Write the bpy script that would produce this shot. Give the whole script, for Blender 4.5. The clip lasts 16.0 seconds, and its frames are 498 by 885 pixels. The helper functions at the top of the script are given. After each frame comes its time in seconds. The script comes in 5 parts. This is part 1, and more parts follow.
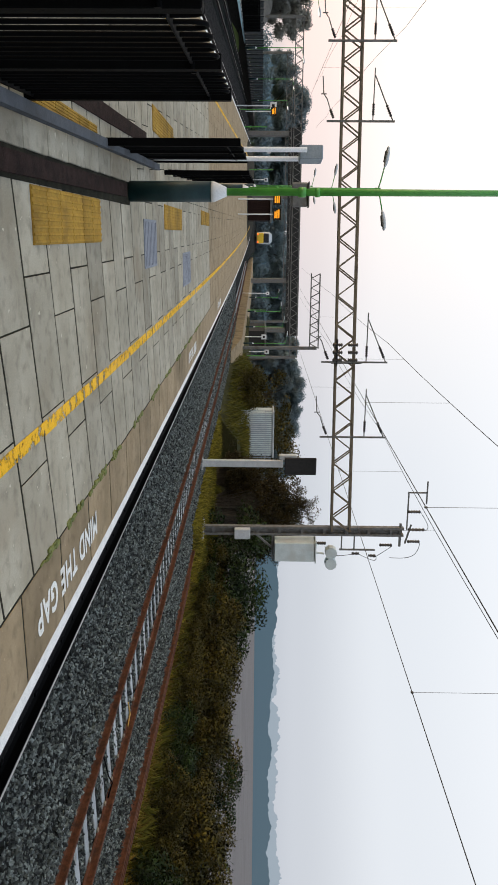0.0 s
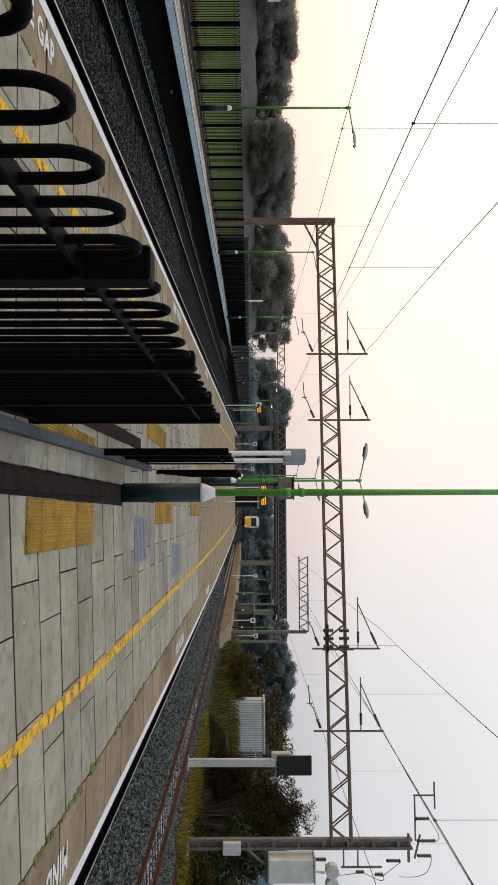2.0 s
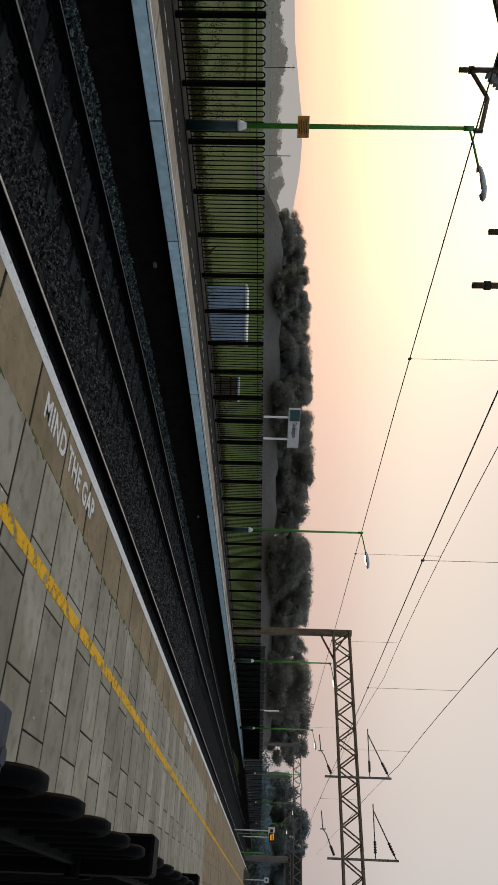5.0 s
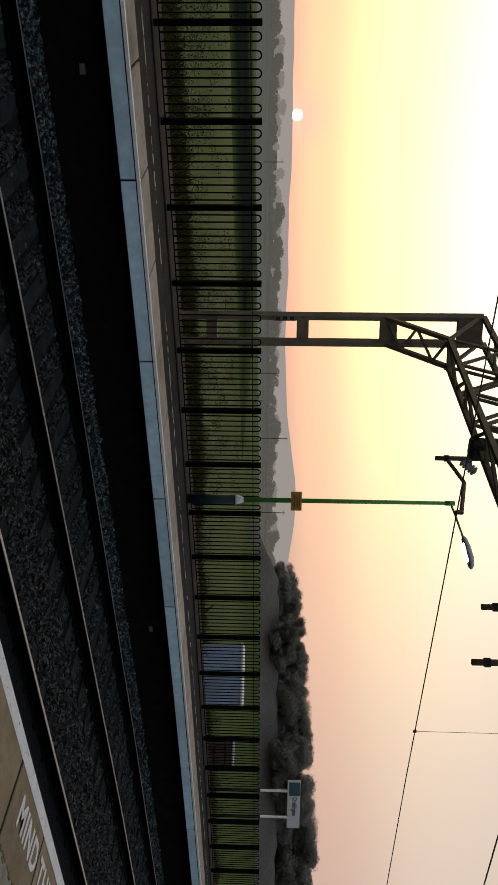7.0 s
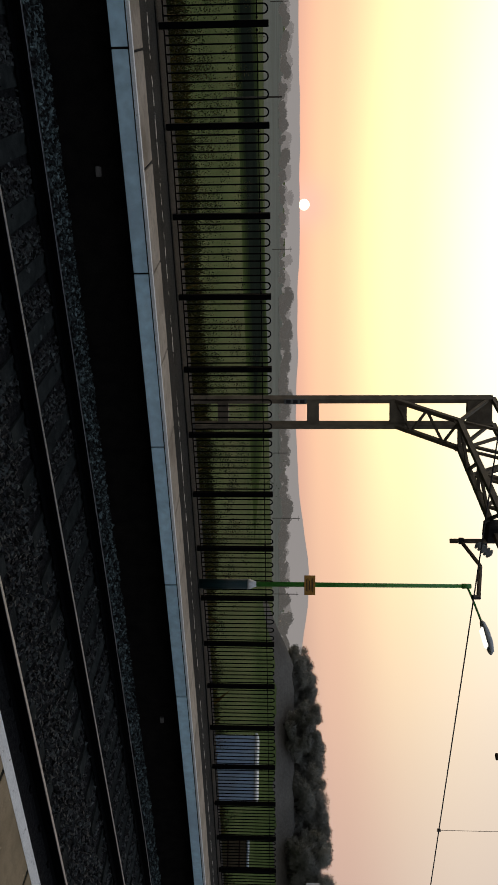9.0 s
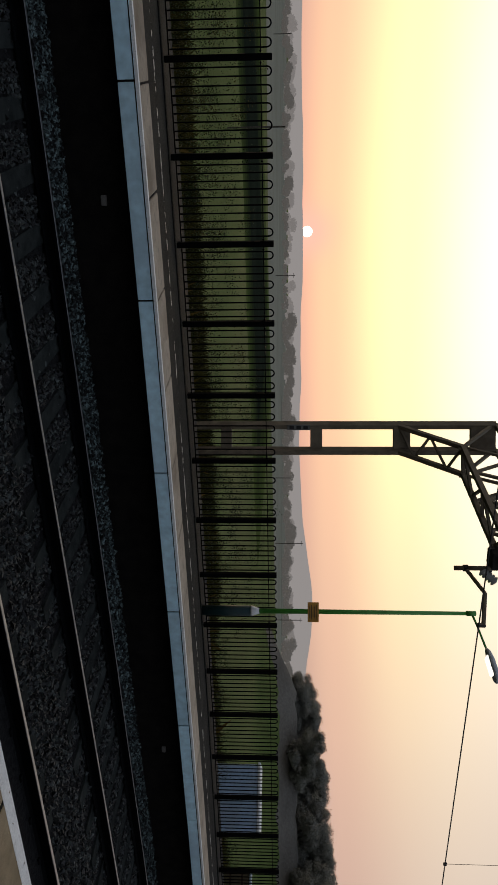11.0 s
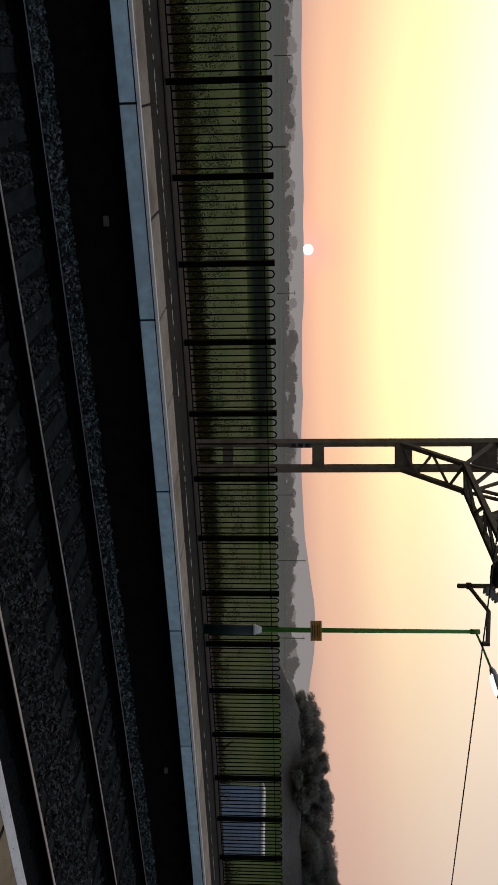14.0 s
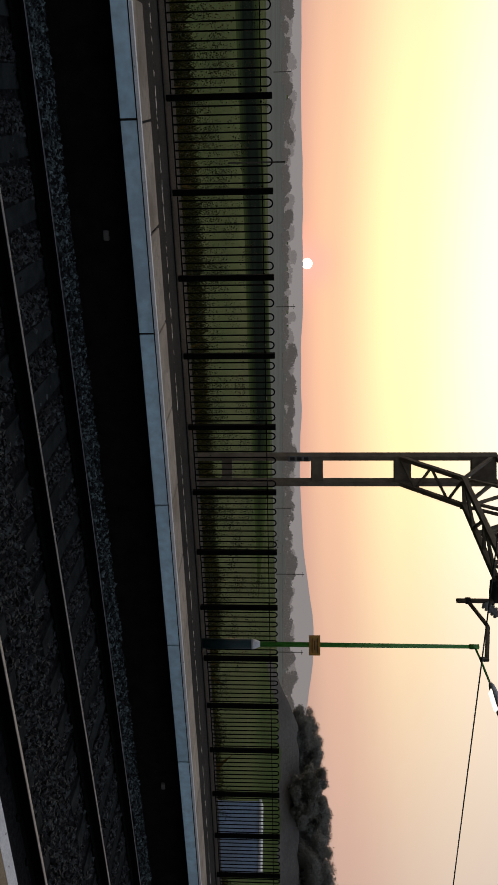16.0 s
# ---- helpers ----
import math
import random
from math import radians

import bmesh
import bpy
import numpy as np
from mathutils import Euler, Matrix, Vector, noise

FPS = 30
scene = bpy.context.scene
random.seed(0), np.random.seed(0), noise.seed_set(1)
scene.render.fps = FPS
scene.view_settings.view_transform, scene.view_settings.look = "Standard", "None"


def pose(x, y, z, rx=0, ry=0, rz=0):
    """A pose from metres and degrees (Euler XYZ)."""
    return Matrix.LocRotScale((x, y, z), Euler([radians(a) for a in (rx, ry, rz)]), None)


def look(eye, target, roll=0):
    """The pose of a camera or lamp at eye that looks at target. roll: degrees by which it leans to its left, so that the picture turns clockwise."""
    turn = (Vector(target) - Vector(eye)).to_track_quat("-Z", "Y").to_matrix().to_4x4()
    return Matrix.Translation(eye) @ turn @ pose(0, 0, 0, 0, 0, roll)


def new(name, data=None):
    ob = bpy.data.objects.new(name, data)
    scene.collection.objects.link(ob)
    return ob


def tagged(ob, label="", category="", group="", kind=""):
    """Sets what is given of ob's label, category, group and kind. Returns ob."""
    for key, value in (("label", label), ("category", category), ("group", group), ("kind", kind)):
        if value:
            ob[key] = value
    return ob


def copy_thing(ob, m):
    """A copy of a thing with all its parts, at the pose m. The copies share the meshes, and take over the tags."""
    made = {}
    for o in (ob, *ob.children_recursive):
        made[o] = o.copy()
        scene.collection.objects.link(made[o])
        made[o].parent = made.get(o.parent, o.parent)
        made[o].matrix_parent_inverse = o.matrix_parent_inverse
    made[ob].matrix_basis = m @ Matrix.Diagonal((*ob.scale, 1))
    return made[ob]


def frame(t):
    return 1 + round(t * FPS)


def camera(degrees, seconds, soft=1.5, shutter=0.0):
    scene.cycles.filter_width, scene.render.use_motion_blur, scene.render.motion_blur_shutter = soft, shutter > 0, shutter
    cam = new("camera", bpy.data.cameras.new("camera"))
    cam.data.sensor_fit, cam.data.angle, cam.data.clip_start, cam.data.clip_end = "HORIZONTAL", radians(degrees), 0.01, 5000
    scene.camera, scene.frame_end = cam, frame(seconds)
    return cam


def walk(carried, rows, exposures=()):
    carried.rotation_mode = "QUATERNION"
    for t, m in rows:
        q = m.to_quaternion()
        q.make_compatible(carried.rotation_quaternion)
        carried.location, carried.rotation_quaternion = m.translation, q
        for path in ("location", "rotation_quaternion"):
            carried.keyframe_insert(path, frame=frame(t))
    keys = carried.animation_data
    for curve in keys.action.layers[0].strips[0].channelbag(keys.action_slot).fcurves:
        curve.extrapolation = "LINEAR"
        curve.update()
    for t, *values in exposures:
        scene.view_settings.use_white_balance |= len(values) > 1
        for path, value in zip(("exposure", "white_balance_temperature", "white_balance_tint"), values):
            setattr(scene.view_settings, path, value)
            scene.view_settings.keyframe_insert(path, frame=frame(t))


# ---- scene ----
cam = camera(36.39, 16.0)
# seconds, eye, heading (left of the line), tilt up, lean of the level
ROWS = [
    (0.0, 0.000, 0.000, 1.725, -15.32, -0.76, 0.60),
    (0.5, -0.002, 0.000, 1.725, -15.18, -0.82, 0.49),
    (1.0, 0.001, -0.000, 1.725, -15.43, 0.20, 0.17),
    (1.5, -0.077, 0.016, 1.725, -8.60, 0.50, 0.06),
    (2.0, -0.190, 0.021, 1.725, 5.72, 0.02, -0.10),
    (2.5, -0.400, -0.019, 1.725, 20.72, -0.88, -0.40),
    (3.0, -0.549, -0.086, 1.725, 31.99, -1.54, -0.32),
    (3.5, -0.570, -0.114, 1.725, 37.23, -1.99, 0.57),
    (3.7, -0.568, -0.112, 1.725, 36.95, -2.07, 0.79),
    (5.8, -0.567, -0.099, 1.725, 35.11, -1.41, 1.36),
    (6.0, -0.611, -0.133, 1.725, 39.80, -1.50, 1.26),
    (6.5, -0.708, -0.232, 1.725, 51.59, -1.66, 1.00),
    (7.0, -0.772, -0.327, 1.725, 61.29, -1.84, 0.88),
    (7.5, -0.795, -0.375, 1.725, 65.79, -2.13, 0.40),
    (8.0, -0.801, -0.387, 1.725, 66.93, -2.30, 0.17),
    (8.5, -0.801, -0.389, 1.725, 67.12, -2.56, 0.11),
    (9.0, -0.802, -0.391, 1.725, 67.30, -2.77, 0.06),
    (9.5, -0.803, -0.394, 1.725, 67.57, -2.88, -0.01),
    (10.0, -0.806, -0.401, 1.725, 68.22, -2.97, 0.02),
    (12.5, -0.813, -0.418, 1.725, 69.77, -3.04, -0.05),
    (13.0, -0.814, -0.420, 1.725, 69.95, -3.14, -0.11),
    (13.5, -0.814, -0.422, 1.725, 70.14, -3.21, -0.18),
    (14.0, -0.816, -0.426, 1.725, 70.46, -3.16, -0.22),
    (14.5, -0.817, -0.429, 1.725, 70.75, -3.11, -0.20),
    (15.0, -0.818, -0.432, 1.725, 70.96, -3.15, -0.22),
    (15.5, -0.819, -0.434, 1.725, 71.21, -3.15, -0.14),
    (16.0, -0.819, -0.437, 1.725, 71.44, -3.07, -0.09),
]


def carried_pose(x, y, z, head, tilt, lean):
    a, p = radians(head), radians(tilt)
    to = (x - math.sin(a) * math.cos(p), y + math.cos(a) * math.cos(p), z + math.sin(p))
    return look((x, y, z), to, 90 + lean)


EXPOSURES = [(0.0, -0.08, 6500.0, 8.0), (1.0, -0.08, 6500.0, 8.0), (1.5, -0.12, 6550.0, 9.0), (2.0, -0.25, 6800.0, 10.0), (2.5, -0.55, 7150.0, 10.0), (3.0, -0.8, 7050.0, 10.0), (3.5, -0.92, 6900.0, 10.0), (5.0, -0.95, 6600.0, 8.0), (6.0, -0.95, 6350.0, 6.0), (6.5, -1.15, 6600.0, 9.0), (7.0, -1.33, 6800.0, 11.0), (8.0, -1.47, 6650.0, 12.0), (10.0, -1.46, 6500.0, 10.0), (12.5, -1.58, 6480.0, 14.0), (16.0, -1.62, 6480.0, 15.0)]
walk(cam, [(r[0], carried_pose(*r[1:])) for r in ROWS], EXPOSURES)

# ---- light ----
SUN = Vector((-0.9955, 0.0925, 0.0228)).normalized()
world = bpy.data.worlds.new("sky")
scene.world = world
world.use_nodes = True
wt = world.node_tree
wt.nodes.clear()


def wnode(kind):
    return wt.nodes.new(kind)


def wlink(a, b):
    wt.links.new(a, b)


def wmath(op, a, b=None, clamp=False):
    n = wnode("ShaderNodeMath")
    n.operation, n.use_clamp = op, clamp
    for i, v in enumerate((a, b)):
        if v is None:
            continue
        if isinstance(v, (int, float)):
            n.inputs[i].default_value = v
        else:
            wlink(v, n.inputs[i])
    return n.outputs[0]


def wmix(fac, a, b, blend="MIX"):
    n = wnode("ShaderNodeMix")
    n.data_type, n.blend_type, n.clamp_result = "RGBA", blend, False
    if isinstance(fac, (int, float)):
        n.inputs[0].default_value = fac
    else:
        wlink(fac, n.inputs[0])
    for i, v in ((6, a), (7, b)):
        if isinstance(v, tuple):
            n.inputs[i].default_value = (*v, 1)
        else:
            wlink(v, n.inputs[i])
    return n.outputs[2]


sky = wnode("ShaderNodeTexSky")
sky.sky_type, sky.sun_disc = "NISHITA", False
sky.sun_elevation, sky.sun_rotation, sky.dust_density = radians(1.3), radians(-84.7), 4.0
coord = wnode("ShaderNodeTexCoord")
sep = wnode("ShaderNodeSeparateXYZ")
wlink(coord.outputs["Generated"], sep.inputs[0])
dot = wnode("ShaderNodeVectorMath")
dot.operation = "DOT_PRODUCT"
wlink(coord.outputs["Generated"], dot.inputs[0])
dot.inputs[1].default_value = SUN
toward = dot.outputs["Value"]
up = wmath("MAXIMUM", sep.outputs[2], 0.0)


def wramp(value, stops):
    n = wnode("ShaderNodeValToRGB")
    n.color_ramp.interpolation = "EASE"
    while len(n.color_ramp.elements) < len(stops):
        n.color_ramp.elements.new(0.5)
    for el, (p, c) in zip(n.color_ramp.elements, stops):
        el.position, el.color = p, (*c, 1)
    wlink(value, n.inputs[0])
    return n.outputs[0]


# misty sky away from the sun, and the glow of a sunrise around it; both by height above the horizon
cool = wramp(up, [(0.0, (0.57, 0.60, 0.67)), (0.05, (0.66, 0.69, 0.76)), (0.16, (0.84, 0.87, 0.94)), (0.4, (1.0, 1.02, 1.08)), (1.0, (0.78, 0.98, 1.32))])
side = wramp(up, [(0.0, (1.2, 0.90, 0.78)), (0.06, (1.95, 1.30, 1.03)), (0.2, (2.2, 1.75, 1.42)), (0.5, (1.3, 1.28, 1.3)), (1.0, (0.78, 0.98, 1.32))])
glow = wramp(up, [(0.0, (2.4, 1.26, 0.95)), (0.05, (3.1, 1.88, 1.14)), (0.145, (4.3, 3.4, 1.7)), (0.29, (5.0, 4.6, 3.3)), (0.6, (1.5, 1.5, 1.4)), (1.0, (0.78, 0.98, 1.32))])
wide = wmath("MULTIPLY", wmath("ADD", toward, 0.25), 0.95, True)
wide = wmath("POWER", wide, 1.5)
near = wmath("POWER", wmath("MULTIPLY", wmath("SUBTRACT", toward, 0.45), 1.82, True), 3.3)
colour = wmix(near, wmix(wide, cool, side), glow)
colour = wmix(1.0, colour, wmix(1.0, sky.outputs[0], (0.02, 0.02, 0.02), "MULTIPLY"), "ADD")
disc = wmath("MULTIPLY", wmath("SUBTRACT", toward, math.cos(radians(0.40))), 1 / (1 - math.cos(radians(0.40))) * 2.2, True)
halo = wmath("POWER", wmath("MAXIMUM", toward, 0.0), 2000)
colour = wmix(halo, colour, (4.6, 1.65, 1.25))
colour = wmix(disc, colour, (30.0, 24.0, 15.0))
back = wnode("ShaderNodeBackground")
wlink(colour, back.inputs[0])
back.inputs[1].default_value = 1.0
wlink(back.outputs[0], wnode("ShaderNodeOutputWorld").inputs[0])

sun = new("sun", bpy.data.lights.new("sun", "SUN"))
sun.data.energy, sun.data.angle, sun.data.color = 0.7, radians(2.0), (1.0, 0.62, 0.36)
sun.matrix_world = look((0, 0, 30), Vector((0, 0, 30)) - SUN)


# ---- materials ----
def mat(name, dark, light, rough=0.8, scale=3.0, fine=60.0, bump=0.3, metal=0.0, piece=0.0, stain=None, depth=0.01, island=0.0, spec=0.5, blot=0.0):
    """Two scales of noise between two colours, grain as relief, an optional stain, and a lightness of its own for each piece."""
    m = bpy.data.materials.new(name)
    m.use_nodes = True
    t = m.node_tree
    b = t.nodes["Principled BSDF"]
    geo = t.nodes.new("ShaderNodeNewGeometry")

    def noise_of(s, detail=4.0):
        n = t.nodes.new("ShaderNodeTexNoise")
        n.inputs["Scale"].default_value, n.inputs["Detail"].default_value = s, detail
        t.links.new(geo.outputs["Position"], n.inputs["Vector"])
        return n.outputs[0]

    def ramp(v, lo, hi, ca, cb):
        n = t.nodes.new("ShaderNodeValToRGB")
        n.color_ramp.elements[0].position, n.color_ramp.elements[1].position = lo, hi
        n.color_ramp.elements[0].color, n.color_ramp.elements[1].color = (*ca, 1), (*cb, 1)
        t.links.new(v, n.inputs[0])
        return n.outputs[0]

    def mix(f, a, c, blend="MIX"):
        n = t.nodes.new("ShaderNodeMix")
        n.data_type, n.blend_type = "RGBA", blend
        for i, v in ((0, f), (6, a), (7, c)):
            if isinstance(v, (int, float)):
                n.inputs[i].default_value = v
            elif isinstance(v, tuple):
                n.inputs[i].default_value = (*v, 1)
            else:
                t.links.new(v, n.inputs[i])
        return n.outputs[2]

    grain = noise_of(fine, 3.0)
    col = ramp(noise_of(scale), 0.3, 0.7, dark, light)
    col = mix(0.5, col, ramp(grain, 0.25, 0.75, (0.45, 0.45, 0.45), (1.0, 1.0, 1.0)), "MULTIPLY")
    if stain:
        col = mix(ramp(noise_of(scale * 0.45, 6.0), 0.52, 0.68, (0, 0, 0), (0.8, 0.8, 0.8)), col, stain)
    if blot:
        col = mix(ramp(noise_of(scale * 4.5, 8.0), 0.5, 0.72, (0, 0, 0), (blot, blot, blot)), col, tuple(c * 0.55 for c in dark))
        col = mix(ramp(noise_of(scale * 9.0, 2.0), 0.70, 0.74, (0, 0, 0), (blot, blot, blot)), col, tuple(min(c * 1.35, 0.8) for c in light))
    for amount, sock in ((piece, "piece"), (island, "island")):
        if amount:
            if sock == "piece":
                r = t.nodes.new("ShaderNodeObjectInfo").outputs["Random"]
            else:
                r = geo.outputs["Random Per Island"]
            col = mix(1.0, col, ramp(r, 0.45 if amount > 0.97 else 0.0, 1.0, (1 - amount,) * 3, (1.0 + amount * 0.4,) * 3), "MULTIPLY")
    t.links.new(col, b.inputs["Base Color"])
    b.inputs["Roughness"].default_value, b.inputs["Metallic"].default_value = rough, metal
    b.inputs["Specular IOR Level"].default_value = spec
    if bump:
        n = t.nodes.new("ShaderNodeBump")
        n.inputs["Strength"].default_value, n.inputs["Distance"].default_value = bump, depth
        t.links.new(grain, n.inputs["Height"])
        t.links.new(n.outputs[0], b.inputs["Normal"])
    return m


def translucent(m, share):
    """Lets light through a leaf."""
    t = m.node_tree
    out, b = t.nodes["Material Output"], t.nodes["Principled BSDF"]
    s, thin = t.nodes.new("ShaderNodeMixShader"), t.nodes.new("ShaderNodeBsdfTranslucent")
    t.links.new(b.inputs["Base Color"].links[0].from_socket, thin.inputs[0])
    s.inputs[0].default_value = share
    t.links.new(b.outputs[0], s.inputs[1])
    t.links.new(thin.outputs[0], s.inputs[2])
    t.links.new(s.outputs[0], out.inputs[0])
    return m


def worn_paint(name, colour, amount, scale=9.0, rough=0.6):
    """Road paint with pieces worn off."""
    m = mat(name, tuple(c * 0.85 for c in colour), colour, rough, 6.0, 80.0, 0.2, spec=0.08)
    t = m.node_tree
    out, b = t.nodes["Material Output"], t.nodes["Principled BSDF"]
    geo, n, r = t.nodes.new("ShaderNodeNewGeometry"), t.nodes.new("ShaderNodeTexNoise"), t.nodes.new("ShaderNodeValToRGB")
    n.inputs["Scale"].default_value, n.inputs["Detail"].default_value = scale, 8.0
    n.inputs["Roughness"].default_value = 0.7
    t.links.new(geo.outputs["Position"], n.inputs["Vector"])
    r.color_ramp.elements[0].position, r.color_ramp.elements[1].position = amount, amount + 0.05
    t.links.new(n.outputs[0], r.inputs[0])
    s, clear = t.nodes.new("ShaderNodeMixShader"), t.nodes.new("ShaderNodeBsdfTransparent")
    t.links.new(r.outputs[0], s.inputs[0])
    t.links.new(clear.outputs[0], s.inputs[1])
    t.links.new(b.outputs[0], s.inputs[2])
    t.links.new(s.outputs[0], out.inputs[0])
    return m


def glow_mat(name, colour, strength):
    m = bpy.data.materials.new(name)
    m.use_nodes = True
    b = m.node_tree.nodes["Principled BSDF"]
    b.inputs["Base Color"].default_value = (0, 0, 0, 1)
    b.inputs["Emission Color"].default_value, b.inputs["Emission Strength"].default_value = (*colour, 1), strength
    return m


SLAB = mat("concrete_slab", (0.308, 0.276, 0.204), (0.438, 0.398, 0.308), 0.88, 1.6, 110, 0.4, piece=0.26, stain=(0.235, 0.195, 0.135), depth=0.004, spec=0.12, blot=0.7)
BUFF = mat("buff_slab", (0.250, 0.184, 0.104), (0.355, 0.270, 0.166), 0.9, 2.0, 110, 0.45, piece=0.25, stain=(0.15, 0.110, 0.062), depth=0.004, spec=0.15, blot=0.6)
JOINT = mat("joint_soil", (0.012, 0.011, 0.008), (0.035, 0.033, 0.02), 1.0, 6, 80, 0.5, spec=0.1)
MOSS = mat("moss", (0.075, 0.095, 0.015), (0.19, 0.20, 0.045), 0.95, 9, 120, 0.8)
YELLOW_PAINT = worn_paint("yellow_paint", (0.86, 0.47, 0.012), 0.43, 6.0)
WHITE_PAINT = worn_paint("white_paint", (0.80, 0.79, 0.76), 0.33, 14.0)
WHITE_TEXT = worn_paint("white_lettering", (0.78, 0.77, 0.72), 0.34, 26.0)
TACTILE = mat("tactile_yellow", (0.31, 0.175, 0.025), (0.46, 0.275, 0.045), 0.9, 4, 90, 0.4, piece=0.2, stain=(0.17, 0.10, 0.025), spec=0.15, blot=0.5)
TIMBER = mat("brown_timber", (0.013, 0.008, 0.007), (0.032, 0.019, 0.016), 0.9, 8, 60, 0.6, spec=0.06)
GRATE = mat("galvanised_cover", (0.12, 0.135, 0.165), (0.19, 0.21, 0.25), 0.6, 9, 80, 0.3, metal=0.2)
ASPHALT = mat("asphalt", (0.017, 0.016, 0.014), (0.033, 0.031, 0.027), 0.95, 2, 120, 0.6, spec=0.1)
# Blue skylight on the coping face is put into its base colour
COPING = mat("coping_face_skylit", (0.50, 0.74, 0.86), (0.58, 0.82, 0.93), 0.6, 2, 8, 0.05, piece=0.10, stain=(0.38, 0.51, 0.60), blot=0.25)
RUST = mat("rusty_rail", (0.062, 0.023, 0.012), (0.135, 0.052, 0.027), 0.9, 10, 80, 0.5, stain=(0.04, 0.02, 0.014), spec=0.15)
RAILTOP = mat("worn_rail_head", (0.20, 0.19, 0.18), (0.32, 0.30, 0.29), 0.3, 14, 60, 0.1, metal=0.9)
CONCRETE = mat("concrete_sleeper", (0.27, 0.29, 0.30), (0.42, 0.44, 0.45), 0.85, 6, 80, 0.4, piece=0.25, stain=(0.18, 0.15, 0.11))
STONE = mat("ballast_stone", (0.008, 0.012, 0.012), (0.215, 0.240, 0.222), 0.8, 16, 90, 0.5, island=0.96, spec=0.25)
BED = mat("ballast_bed", (0.004, 0.0045, 0.0045), (0.030, 0.032, 0.030), 0.98, 24, 60, 1.0, depth=0.05, spec=0.05)
BLACK = mat("black_steel_paint", (0.0010, 0.0012, 0.0015), (0.0022, 0.0026, 0.0030), 0.6, 9, 90, 0.12, spec=0.03)
GREEN = mat("green_steel_paint", (0.055, 0.27, 0.035), (0.08, 0.36, 0.05), 0.4, 5, 60, 0.1)
DARKGREEN = mat("dark_green_sleeve", (0.004, 0.020, 0.022), (0.008, 0.032, 0.034), 0.5, 6, 60, 0.1, spec=0.25)
WHITE = mat("white_metal", (0.62, 0.63, 0.63), (0.74, 0.75, 0.75), 0.5, 4, 60, 0.1)
STEEL = mat("galvanised_steel", (0.10, 0.10, 0.095), (0.18, 0.18, 0.175), 0.6, 6, 50, 0.2, metal=0.2, stain=(0.09, 0.075, 0.05))
BROWNSTEEL = mat("weathered_steel", (0.11, 0.088, 0.058), (0.18, 0.145, 0.095), 0.75, 5, 50, 0.3, stain=(0.07, 0.05, 0.03))
INSUL = mat("brown_insulator", (0.012, 0.009, 0.008), (0.025, 0.018, 0.015), 0.3, 8, 60, 0.0)
WIRE = mat("contact_wire", (0.035, 0.032, 0.03), (0.06, 0.055, 0.05), 0.5, 9, 50, 0.0, metal=0.5)
GREY = mat("grey_enamel", (0.40, 0.43, 0.45), (0.52, 0.55, 0.57), 0.5, 3, 50, 0.1, stain=(0.34, 0.35, 0.34))
PALEGREEN = mat("transformer_enamel", (0.48, 0.55, 0.55), (0.58, 0.65, 0.65), 0.5, 3, 50, 0.1, stain=(0.4, 0.42, 0.40))
SIGNBLACK = mat("matt_black", (0.008, 0.008, 0.008), (0.016, 0.016, 0.016), 0.8, 9, 60, 0.1)
NAVY = mat("sign_lettering", (0.02, 0.03, 0.05), (0.03, 0.04, 0.07), 0.6, 9, 60, 0.0)
SIGNTEAL = mat("sign_teal", (0.02, 0.07, 0.08), (0.03, 0.10, 0.11), 0.5, 9, 60, 0.0)
AMBER = mat("amber_plate", (0.38, 0.18, 0.02), (0.50, 0.25, 0.03), 0.6, 9, 60, 0.1)
BLUEPANEL = mat("blue_grey_panel", (0.30, 0.42, 0.58), (0.40, 0.53, 0.68), 0.6, 3, 40, 0.2, stain=(0.27, 0.33, 0.42))
TRAINYELLOW = mat("train_yellow", (0.75, 0.50, 0.03), (0.85, 0.58, 0.05), 0.4, 5, 60, 0.0)
GLASS = mat("dark_glazing", (0.01, 0.012, 0.015), (0.02, 0.022, 0.026), 0.12, 5, 60, 0.0)
FIELD = mat("meadow", (0.055, 0.085, 0.020), (0.105, 0.138, 0.040), 1.0, 0.05, 5, 0.5, stain=(0.11, 0.115, 0.045), depth=0.1, spec=0.05)
PLOUGH = mat("bare_soil", (0.15, 0.135, 0.13), (0.19, 0.175, 0.165), 0.98, 0.08, 4, 0.5, depth=0.1, spec=0.1)
LEAF = mat("leaf", (0.008, 0.020, 0.003), (0.044, 0.070, 0.010), 0.6, 0.8, 20, 0.0, island=0.75, spec=0.15)
LEAFDRY = mat("autumn_leaf", (0.040, 0.034, 0.005), (0.115, 0.088, 0.013), 0.65, 0.7, 20, 0.0, island=0.7, spec=0.12)
# Far leaves and scrub are paled: distance haze is put into their colours
LEAFFAR = translucent(mat("hazy_leaf", (0.33, 0.325, 0.285), (0.42, 0.41, 0.36), 0.9, 0.3, 12, 0.0, island=0.12, spec=0.0), 0.5)
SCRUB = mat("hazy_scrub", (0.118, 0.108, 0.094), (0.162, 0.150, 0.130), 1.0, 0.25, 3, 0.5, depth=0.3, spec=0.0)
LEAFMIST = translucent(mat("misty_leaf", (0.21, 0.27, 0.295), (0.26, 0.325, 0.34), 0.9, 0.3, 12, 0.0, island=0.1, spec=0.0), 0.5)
BARK = mat("bark", (0.04, 0.033, 0.026), (0.09, 0.075, 0.06), 0.9, 8, 50, 0.8)
GRASS = mat("grass_blade", (0.060, 0.062, 0.010), (0.150, 0.135, 0.024), 0.8, 1.2, 30, 0.0, island=0.6, spec=0.1)
